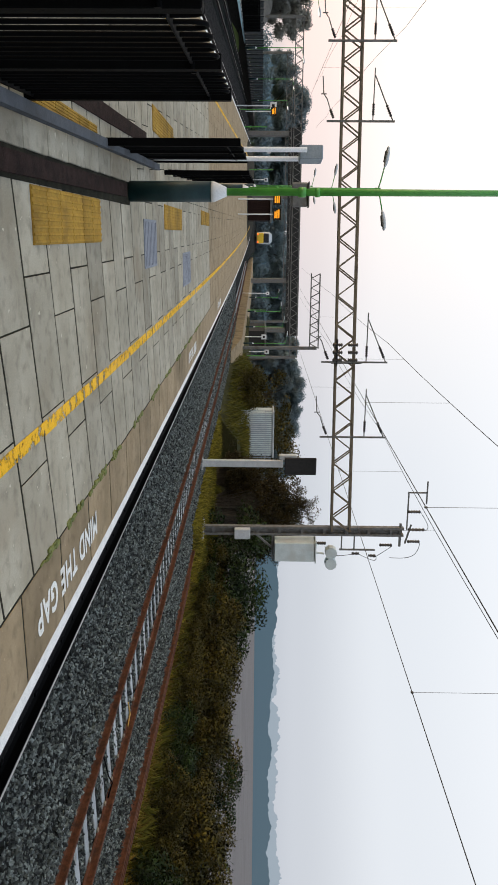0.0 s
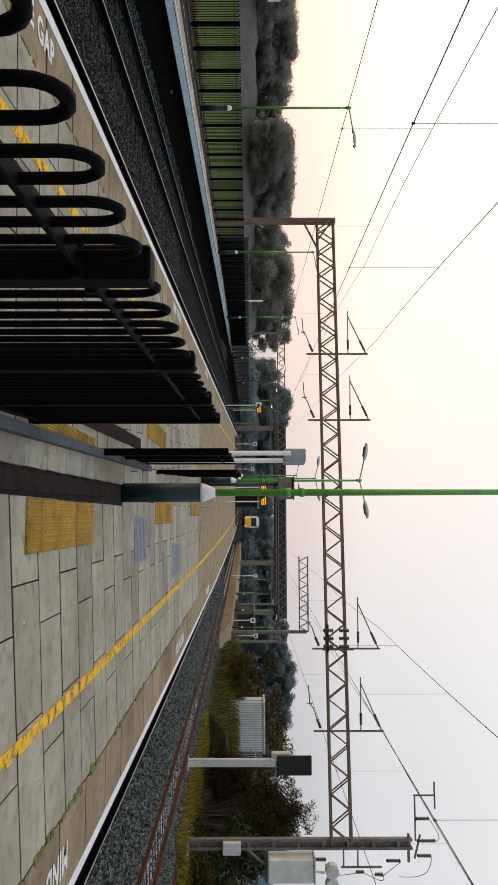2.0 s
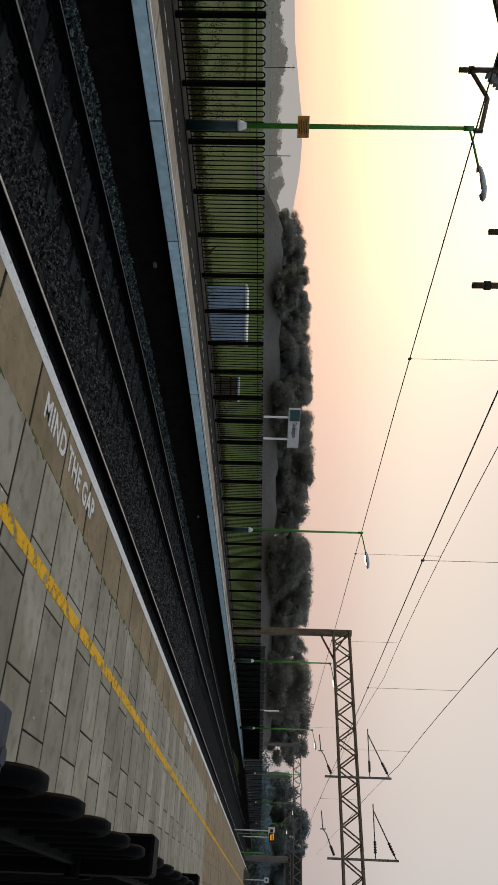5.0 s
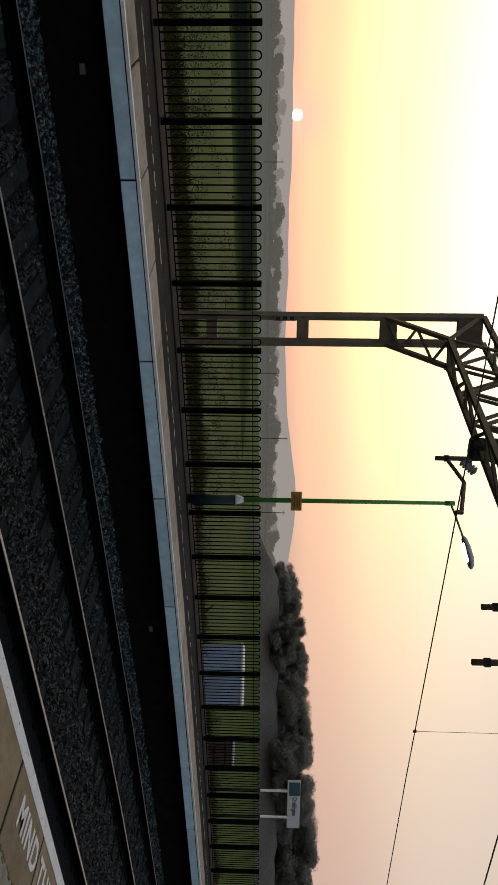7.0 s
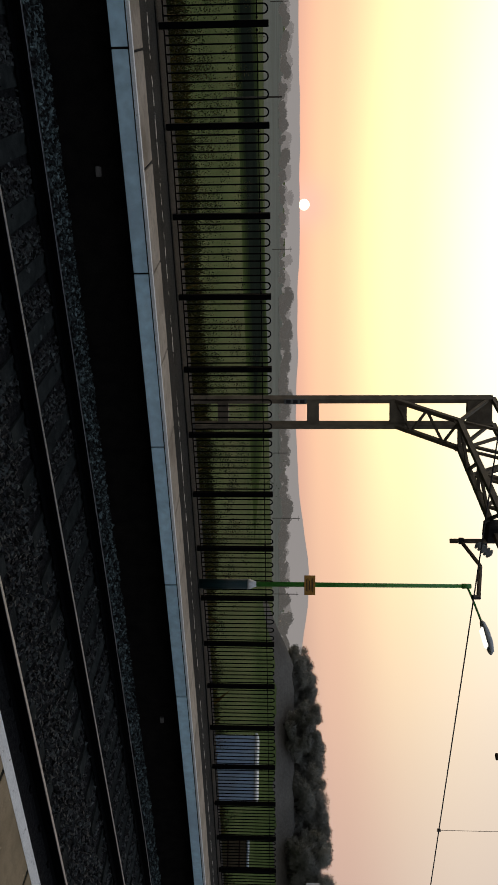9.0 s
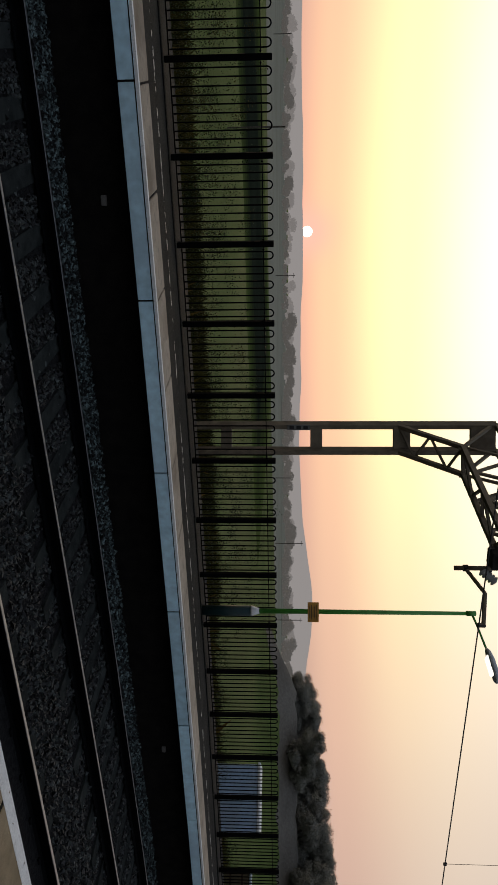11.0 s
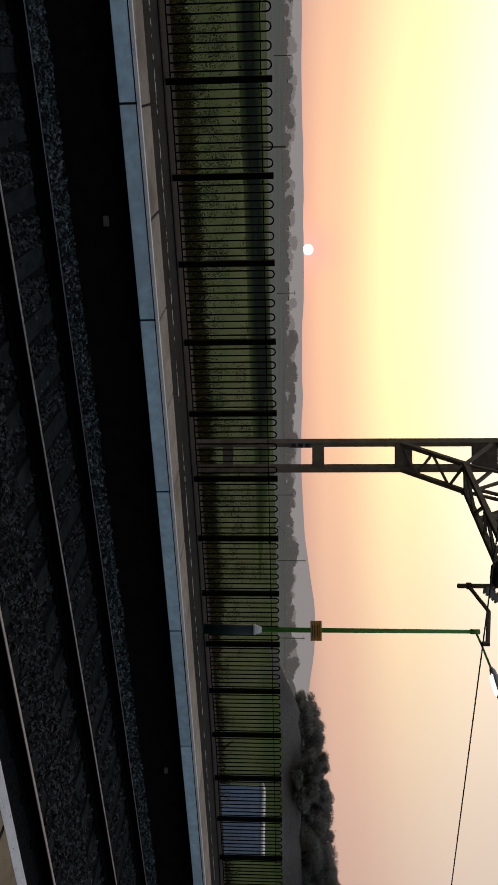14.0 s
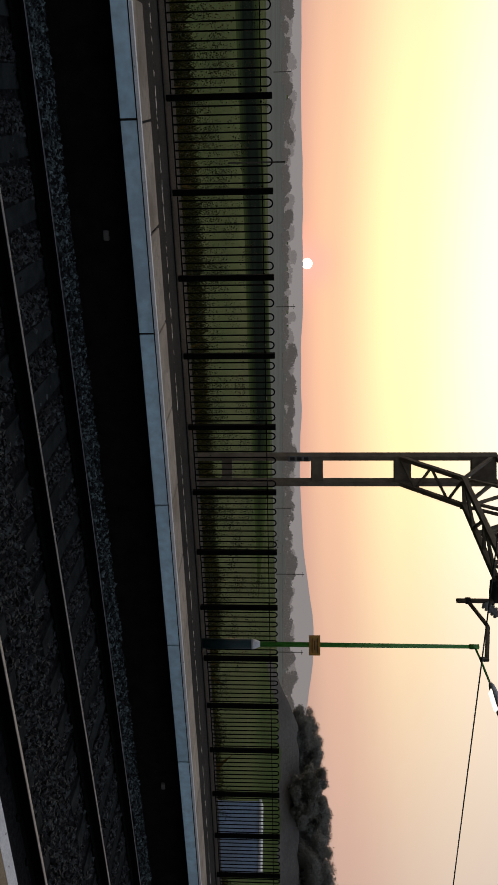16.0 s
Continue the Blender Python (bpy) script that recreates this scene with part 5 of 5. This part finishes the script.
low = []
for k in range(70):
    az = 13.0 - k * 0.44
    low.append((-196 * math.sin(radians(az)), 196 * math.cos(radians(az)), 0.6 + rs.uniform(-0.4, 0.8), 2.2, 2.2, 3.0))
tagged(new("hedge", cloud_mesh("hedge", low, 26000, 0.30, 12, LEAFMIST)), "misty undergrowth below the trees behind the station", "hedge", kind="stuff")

# bushes along the rusty track
BUSH = []
for k, (w, h) in enumerate(((4.2, 3.0), (3.4, 2.2), (3.8, 2.6))):
    r2 = np.random.RandomState(70 + k)
    blobs = [(r2.uniform(-w / 2, w / 2), r2.uniform(-w / 2, w / 2), r2.uniform(0.15, 0.85) * h * (1 - 0.0 * k), r2.uniform(0.35, 0.7), r2.uniform(0.35, 0.7), r2.uniform(0.3, 0.6)) for _ in range(30)]
    leaves = [cloud_mesh("leaves", blobs, 9000, 0.055, 80 + k, mm) for mm in (LEAF, LEAFDRY)]
    g = Geo()
    for b in blobs[:18]:
        g.tube([(b[0] * 0.3, b[1] * 0.3, -0.2), (b[0] * 0.7, b[1] * 0.7, b[2] * 0.6), (b[0], b[1], b[2] + b[5] * 1.3)], [0.02, 0.012, 0.003], 4)
    BUSH.append((leaves, g.mesh("stem", BARK)))


def bush(label, k, dry, at, s, turn, group="bushes beside the track"):
    p = thing("bush", label, "bush", at, turn, group)
    p.scale = (s, s, s * 0.9)
    part("leaves", BUSH[k][0][dry], None, p)
    part("stem", BUSH[k][1], None, p)


for y in fill(7, 31, 2.4):
    for j in range(3):
        x = 14.3 + 2.3 * j + rs.uniform(-0.5, 0.5) + 0.03 * y
        dry = 1 if rs.random() < ((0.6 if j == 0 else 0.3) if y < 15 else 0.7) else 0
        bush("autumn-tinged bramble bush beside the track" if dry else "dark green bramble bush beside the track", rs.randrange(3), dry, (x, y + rs.uniform(-0.8, 0.8), -1.25), (0.55 if j == 0 else 0.95) * (1.25 if y < 14 else 1.0) * rs.uniform(0.8, 1.15), rs.uniform(0, 360))
for x, y, s, dry in ((17.6, 37.0, 1.6, 0), (19.0, 36.0, 1.3, 0), (16.5, 34.5, 0.8, 1), (18.0, 31.0, 0.8, 1), (20.0, 62.0, 1.9, 1), (17.0, 66.0, 1.9, 1), (12.7, 62.0, 0.9, 1), (13.2, 68.0, 0.9, 1)):
    bush("tall shrub with thinning leaves behind the signal" if s > 1.25 else "low shrub on the bank", rs.randrange(3), dry, (x, y, -1.25 if y < 50 else 0.0), s, rs.uniform(0, 360))

def bare_shrub(label, at, wide, tall, seed):
    """A thicket of thin bending branches with few leaves left near their tips."""
    r6 = random.Random(seed)
    p = thing("shrub", label, "bush", at, 0, "bushes beside the track")
    g, tips = Geo(), []
    for k in range(150):
        a, lean = r6.uniform(0, 6.28), r6.random() ** 0.7
        top = Vector((math.cos(a) * wide * lean, math.sin(a) * wide * lean, tall * (1.05 - 0.55 * lean * lean) * r6.uniform(0.6, 1.0)))
        foot = Vector((top.x * 0.25, top.y * 0.25, -0.1))
        bend = foot.lerp(top, 0.55) + Vector((r6.gauss(0, 0.15), r6.gauss(0, 0.15), 0.1 * tall))
        g.tube([foot, foot.lerp(bend, 0.5), bend, top], [0.035, 0.024, 0.015, 0.004], 4)
        for j in range(4):
            tip = bend.lerp(top, r6.uniform(0.2, 1.0))
            end = tip + Vector((r6.gauss(0, 0.35), r6.gauss(0, 0.35), r6.uniform(0.1, 0.5)))
            g.tube([tip, end], [0.010, 0.003], 3)
            tips.append((end.x, end.y, end.z, 0.28, 0.28, 0.24))
    part("stem", g, BARK, p)
    part("leaves", cloud_mesh("leaves", tips, 30000, 0.05, seed, TWIGLEAF), None, p)


bare_shrub("tall brown thicket with thinning leaves behind the signal", (15.9, 43.0, -1.25), 2.4, 6.4, 5)
bare_shrub("brown thicket with thinning leaves beside the mast", (18.0, 45.5, -1.25), 2.3, 5.6, 8)
bare_shrub("low brown thicket at the foot of the signal", (14.2, 44.0, -1.25), 1.1, 2.6, 11)

# woods far to the east and the misty trees to the west
def wood(name, label, az0, az1, dist, h, n, material, seed, leaf, group):
    r3 = random.Random(seed)
    blobs = []
    for k in range(n):
        az = radians(az0 + (az1 - az0) * (k + r3.random()) / n)
        d = dist * r3.uniform(0.94, 1.06)
        hh = h * r3.uniform(0.5, 1.0)
        for _ in range(4):
            blobs.append((-d * math.sin(az) + r3.uniform(-h, h) * 0.6, d * math.cos(az) + r3.uniform(-h, h) * 0.6, -1 + hh * r3.uniform(0.25, 0.8), hh * 0.45, hh * 0.45, hh * 0.3))
    me = cloud_mesh(name, blobs, n * 900, leaf, seed, material)
    tagged(new(name, me), label, "woodland", kind="stuff")


# Further flat glows with the haze painted in, paler for greater distance
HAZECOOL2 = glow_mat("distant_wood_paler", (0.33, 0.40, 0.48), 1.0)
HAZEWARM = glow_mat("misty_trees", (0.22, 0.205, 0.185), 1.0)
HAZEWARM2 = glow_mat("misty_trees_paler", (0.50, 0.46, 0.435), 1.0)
def treeline(label, az0, az1, dist, low, high, rough, material, seed):
    """The uneven outline of a wood too far off to tell its trees apart."""
    vs, fs = [], []
    n = int(abs(az1 - az0) / 0.06)
    for k in range(n + 1):
        t = az0 + (az1 - az0) * k / n
        a = radians(t)
        w = 0.5 + 0.5 * noise.noise((t * 0.13, seed, 0.3)) + 0.28 * noise.noise((t * 0.6, seed, 5)) + rough * (0.16 * noise.noise((t * 2.3, seed, 9)) + 0.10 * abs(noise.noise((t * 6, seed, 2))) + 0.05 * noise.noise((t * 15, seed, 4)))
        h = low + (high - low) * max(w, 0.0)
        x, y = -dist * math.sin(a), dist * math.cos(a)
        vs += [(x, y, -6), (x, y, h), (x * 1.08, y * 1.08, -6)]
    for k in range(n):
        fs += [(3 * k, 3 * k + 3, 3 * k + 4, 3 * k + 1), (3 * k + 1, 3 * k + 4, 3 * k + 5, 3 * k + 2)]
    single("distant_woods", Geo().add(vs, fs), material, label, "woodland", kind="structure")


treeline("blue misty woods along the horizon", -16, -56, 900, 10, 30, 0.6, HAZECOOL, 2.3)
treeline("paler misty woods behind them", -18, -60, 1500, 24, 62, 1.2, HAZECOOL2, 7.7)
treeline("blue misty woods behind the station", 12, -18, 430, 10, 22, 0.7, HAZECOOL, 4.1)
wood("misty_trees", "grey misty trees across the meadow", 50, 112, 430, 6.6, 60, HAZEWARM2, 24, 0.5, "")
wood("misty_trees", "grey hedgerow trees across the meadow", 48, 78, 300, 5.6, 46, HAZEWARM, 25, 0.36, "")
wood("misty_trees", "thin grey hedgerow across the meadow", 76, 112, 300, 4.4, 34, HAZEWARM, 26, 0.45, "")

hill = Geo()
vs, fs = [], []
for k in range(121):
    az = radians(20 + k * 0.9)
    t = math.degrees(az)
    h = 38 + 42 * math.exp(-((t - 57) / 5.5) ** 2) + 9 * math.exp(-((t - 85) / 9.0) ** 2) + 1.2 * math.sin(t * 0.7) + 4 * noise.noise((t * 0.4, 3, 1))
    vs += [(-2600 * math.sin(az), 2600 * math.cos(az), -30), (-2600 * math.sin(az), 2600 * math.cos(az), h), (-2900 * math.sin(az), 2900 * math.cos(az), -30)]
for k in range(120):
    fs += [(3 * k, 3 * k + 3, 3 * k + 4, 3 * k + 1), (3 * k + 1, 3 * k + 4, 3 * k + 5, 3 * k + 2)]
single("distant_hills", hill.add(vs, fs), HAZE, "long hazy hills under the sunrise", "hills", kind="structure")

# field posts far off
for az, d, top in ((97.5, 150, 2.1), (91.8, 36, 1.55), (81.6, 158, 2.9), (66.5, 145, 2.05), (61.6, 155, 4.6), (56.0, 158, 4.35)):
    x, y = -d * math.sin(radians(az)) - 0.8, d * math.cos(radians(az)) - 0.4
    g = Geo().tube([(x, y, -1.1), (x, y, top)], 0.03 + 0.0003 * d, 6)
    if top > 2.5:
        g.beam((x - 0.1, y - 0.5, top - 0.3), (x + 0.1, y + 0.5, top - 0.3), 0.06, 0.06)
    single("telegraph_pole", g, BARK, "thin dark wooden pole in the meadow", "pole", "poles in the meadow")


def blades(name, label, inside, count, ylo, yhi, z, height, seed, material):
    """Grass tufts: bent blades in clumps."""
    r4 = np.random.RandomState(seed)
    y = ylo + (yhi - ylo) * r4.rand(count)
    x = np.array([(lambda ab: ab[0] + (ab[1] - ab[0]) * r4.rand())(inside(v)) for v in y])
    h = height * r4.uniform(0.4, 1.3, count)
    a = r4.rand(count) * 6.28
    lean = r4.uniform(0.1, 0.6, count) * h
    w = 0.003 + 0.007 * h
    zb = np.array([z(u, v) for u, v in zip(x, y)])
    p0 = np.stack([x, y, zb], 1)
    dx = np.stack([np.cos(a), np.sin(a), 0 * a], 1)
    sx = np.stack([-np.sin(a), np.cos(a), 0 * a], 1)
    upv = np.array([0, 0, 1.0])
    v = np.stack([p0 - sx * w[:, None], p0 + sx * w[:, None], p0 + dx * (lean * 0.35)[:, None] + upv * (h * 0.6)[:, None] + sx * (w * 0.7)[:, None], p0 + dx * lean[:, None] + upv * h[:, None]], 1)
    f = (np.array([(0, 1, 2), (0, 2, 3)])[None] + 4 * np.arange(count)[:, None, None]).reshape(-1, 3)
    me = bpy.data.meshes.new(name)
    me.from_pydata(v.reshape(-1, 3).tolist(), [], f.tolist())
    me.materials.append(material)
    return tagged(new(name, me), label, "grass", kind="stuff")


def verge(y):
    """Edge of the grass, beyond the spare rails."""
    return 12.0 + 0.12 * y - 0.0021 * y * y if y < 30 else 12.4 + bow(y)


blades("grass", "dry straw-coloured grass at the edge of the ballast", lambda y: (verge(y) + 0.1, verge(y) + 1.2), 9000, 6, 48, lambda x, y: -1.27, 0.30, 31, STRAW)
blades("grass", "green and yellow grass between the bushes", lambda y: (verge(y) + 0.3, 20 + bow(y)), 30000, 6, 50, lambda x, y: -1.3, 0.5, 32, GRASS)
blades("grass", "yellowing grass along the edge of the ballast", lambda y: (verge(y), verge(y) + 1.3), 16000, 10, 52, lambda x, y: -1.27, 0.26, 38, GOLDGRASS)
blades("grass", "golden grass round the foot of the signal", lambda y: (verge(y) - 0.3, verge(y) + 2.2), 16000, 29, 50, lambda x, y: -1.27, 0.42, 40, GOLDGRASS)
blades("grass", "rough weeds and grass behind the far fence", lambda y: (far_fence(y) - 7.5, far_fence(y) - 1.3), 40000, -8, 13, lambda x, y: -1.02, 0.55, 33, WEED)
blades("grass", "short rough grass behind the far fence", lambda y: (far_fence(y) - 7.5, far_fence(y) - 1.3), 22000, 13, 36, lambda x, y: -1.02, 0.4, 39, WEED)
blades("grass", "dry weeds behind the far fence", lambda y: (far_fence(y) - 4.0, far_fence(y) - 1.2), 260, -8, 34, lambda x, y: -1.02, 0.9, 34, STRAW)
blades("grass", "dry and green grass on the bank", lambda y: (12.6 + bow(y), 20.5 + bow(y)), 12000, 49, 80, lambda x, y: -1.35 + min(1.75, 0.78 * max(x - bow(y) - 12.0, 0)), 0.6, 36, GRASS)
def weed_patch(name, label, count, lo, hi, tall, leaves, size, seed, material):
    """Nettles and brambles: leafy clumps whose height swells and sinks along the fence."""
    r5 = random.Random(seed)
    out = []
    for k in range(count):
        y = -7 + 42 * r5.random()
        d = r5.uniform(lo, hi)
        top = tall * (0.35 + 0.9 * abs(noise.noise((y * 0.45, d * 0.5, seed))) + 0.35 * r5.random()) * (0.45 if y > 11.5 else 1.0)
        for j in range(3):
            z = -1.0 + top * (j + r5.random()) / 3
            s = r5.uniform(0.16, 0.42) * (1.15 - 0.25 * j)
            out.append((far_fence(y) - d, y + r5.uniform(-0.2, 0.2), z, s, s, s * 0.8))
    me = cloud_mesh(name, out, leaves, size, seed, material)
    tagged(new(name, me), label, "weeds", kind="stuff")


weed_patch("weeds", "dark nettles and brambles behind the far fence", 420, 1.3, 7.5, 2.15, 210000, 0.017, 35, LEAF)
weed_patch("weeds", "fading brown weeds behind the far fence", 200, 1.4, 7.0, 2.3, 90000, 0.016, 37, LEAFDRY)

# ---- paving and its markings ----
def mind_the_gap(line, y0, sign, inset, size, stretch, parent=None):
    """White lettering that reads towards the track."""
    a = math.degrees(math.atan(line(y0 + 1) - line(y0)))
    turn = -90 if sign > 0 else 90
    m = pose(line(y0) - sign * inset, y0, 0.004, 0, 0, turn - a)
    lettering("lettering", "MIND THE GAP", size, m, WHITE_TEXT, parent or island, stretch)


for y0 in (7.45, 20.3, 33.0):
    mind_the_gap(east_edge, y0 + 0.10, 1, 0.62, 0.35, 0.84)
for y0 in (4.44, 17.0, 29.8):
    mind_the_gap(west_edge, y0, -1, 0.50, 0.30, 0.86)
for y0 in (6.7, 19.5):
    mind_the_gap(far_edge, y0, 1, 0.40, 0.27, 1.05, far)
pys = fill(-6, 120, 3)
part("edge_line", Geo().sweep(east_edge, [(-0.12, 0.0035), (-0.004, 0.0035), (-0.001, 0.0), (-0.12, 0.0)], pys), WHITE_PAINT, island, "white painted platform edge")
part("edge_line", Geo().sweep(west_edge, [(0.004, 0.0035), (0.12, 0.0035), (0.12, 0.0), (0.001, 0.0)], pys), WHITE_PAINT, island, "white painted platform edge")
part("yellow_line", Geo().sweep(lambda y: east_edge(y) - 1.88, [(-0.06, 0.0045), (0.06, 0.0045), (0.06, 0.001), (-0.06, 0.001)], pys), YELLOW_PAINT, island, "worn yellow safety line")
part("yellow_line", Geo().sweep(lambda y: west_edge(y) + 1.40 + 0.008 * y, [(-0.06, 0.0045), (0.06, 0.0045), (0.06, 0.001), (-0.06, 0.001)], pys), YELLOW_PAINT, island, "worn yellow safety line")


def tactile(x0, x1, y0, y1):
    nx, ny = max(1, round((x1 - x0) / 0.42)), max(1, round((y1 - y0) / 0.42))
    for i in range(nx):
        for j in range(ny):
            g = Geo().box((0, 0, 0), ((x1 - x0) / nx - 0.008, (y1 - y0) / ny - 0.008, 0.05), None, 0.006)
            for k in range(8):
                g.box(((k - 3.5) * (x1 - x0) / nx / 8, 0, 0.027), (0.024, (y1 - y0) / ny * 0.97, 0.012), None, 0.005)
            part("tactile_slab", g, TACTILE, island, "", False, (x0 + (x1 - x0) * (i + 0.5) / nx, y0 + (y1 - y0) * (j + 0.5) / ny, -0.013))


for b in ((-0.36, 0.09, 5.9, 8.4), (-0.52, -0.08, 14.0, 17.0), (-0.68, -0.27, 22.5, 26.0), (-1.08, -0.87, 5.9, 8.4), (-1.97, -1.57, 12.75, 15.6)):
    tactile(*b)
part("timber_kerb", Geo().sweep(lambda y: -0.405 - 0.0125 * y, [(-0.075, 0.035), (0.075, 0.035), (0.075, -0.03), (-0.075, -0.03)], fill(-2, 10, 1)), TIMBER, island, "dark brown timber kerb strip")
part("timber_kerb", Geo().sweep(lambda y: -1.28 - 0.025 * (y - 8.75), [(-0.09, 0.012), (0.09, 0.012), (0.09, -0.03), (-0.09, -0.03)], fill(6.0, 12, 0.5)), TIMBER, island, "dark brown timber kerb strip")
for c, s in (((0.14, 12.2), (0.72, 1.35)), ((0.76, 18.05), (0.74, 1.8))):
    g = Geo().box((0, 0, 0), (s[0], s[1], 0.03), None, 0.004)
    for k in range(8):
        g.box((0, s[1] * (k - 3.5) / 8.5, 0.016), (s[0] * 0.9, 0.03, 0.006))
    part("access_cover", g, GRATE, island, "galvanised ribbed cover", at=(c[0], c[1], -0.006))
moss = Geo()
for k in range(620):
    y = rs.uniform(2.5, 22)
    if noise.noise((y * 1.1, 2, 1)) < 0.02:
        continue
    x = east_edge(y) - 0.845 + rs.uniform(-0.02, 0.02)
    moss.box((x + rs.gauss(0, 0.012), y, 0.002), (rs.uniform(0.015, 0.055), rs.uniform(0.03, 0.14), rs.uniform(0.012, 0.032)), None, 0.005)
for k in range(120):
    y = rs.uniform(2.5, 18)
    moss.box((west_edge(y) + 0.70 + rs.uniform(-0.02, 0.02), y, 0.002), (rs.uniform(0.01, 0.03), rs.uniform(0.03, 0.12), 0.010), None, 0.004)
tagged(part("moss", moss, MOSS, island, "moss in the joints"), kind="stuff")

# slabs: a coping course along each edge, and rows across the platform behind it
joined = {"slab": Geo(), "edge_slab": Geo()}
meshes = {}


def slab(kind, x, y, lx, ly, turn, skew=0.0):
    if lx < 0.12:
        return
    z = -0.024 + rs.uniform(-0.0025, 0.0015)
    gx, gy = 0.013, 0.036
    key = (kind, round(lx, 2), round(ly, 2), skew)
    shear = Matrix(((1, 0, 0), (skew, 1, 0), (0, 0, 1)))
    if -1.5 < y < 19:
        if key not in meshes:
            meshes[key] = Geo().box((0, 0, 0), (key[1] - gx, key[2] - gy, 0.048), shear, 0.003).mesh(kind, SLAB if kind == "slab" else BUFF)
        o = part(kind, meshes[key], None, island, at=(x, y, z))
        o.rotation_euler = (rs.uniform(-0.002, 0.002), rs.uniform(-0.002, 0.002), turn)
    else:
        joined[kind if y < 26 else "edge_slab"].box((x, y, z), (lx - gx, ly - gy, 0.048), Euler((0, 0, turn)).to_matrix() @ shear)


kerb_mesh = Geo().box((0, 0, 0), (0.27, 0.645, 0.05), None, 0.006).mesh("kerb_slab", SLAB)
for k in range(17):
    y = -0.81 + 0.66 * (k + 0.5)
    part("kerb_slab", kerb_mesh, None, island, at=(-0.655 - 0.0125 * y, y, -0.014))


def courses(edge, sign, strip, strip_pitch, strip_start, row, start, skew, lengths, length, inner):
    """The coping course and the rows of slabs behind it; rows break joint in turn."""
    for k in range(-18, int(95 / strip_pitch)):
        y = strip_start + strip_pitch * (k + 0.5)
        turn = -math.atan(edge(y + 0.5) - edge(y - 0.5))
        slab("edge_slab", edge(y) - sign * strip / 2, y - sign * strip / 2 * math.tan(turn), strip - 0.01, strip_pitch, turn)
    for r in range(-26, int(90 / row)):
        y = start + row * (r + 0.5)
        e = edge(y)
        turn = -math.atan(edge(y + 0.5) - edge(y - 0.5))
        lean = math.tan(turn) + skew
        x, l = e - sign * (strip + 0.005), lengths[r % 2]
        span = abs(x - (inner if y < 10.4 else -0.62 - 0.012 * (y - 10)))
        while span > 0.02:
            l = min(l, span)
            if span - l < 0.15:
                l = span
            c = x - sign * l / 2
            slab("slab", c, y + c * lean, round(l, 2), row, turn, skew)
            x -= sign * l
            span -= l
            l = length


courses(east_edge, 1, 0.84, 1.11, 5.02, 0.70, 5.56, 0.19, (1.13, 0.77), 1.11, -0.37)
courses(west_edge, -1, 0.70, 0.965, 5.15, 0.611, 5.04, 0.0, (0.62, 0.94), 0.92, -0.80)
for k, mm in (("slab", SLAB), ("edge_slab", BUFF)):
    tagged(part("far_paving", joined[k], mm, island), kind="stuff")
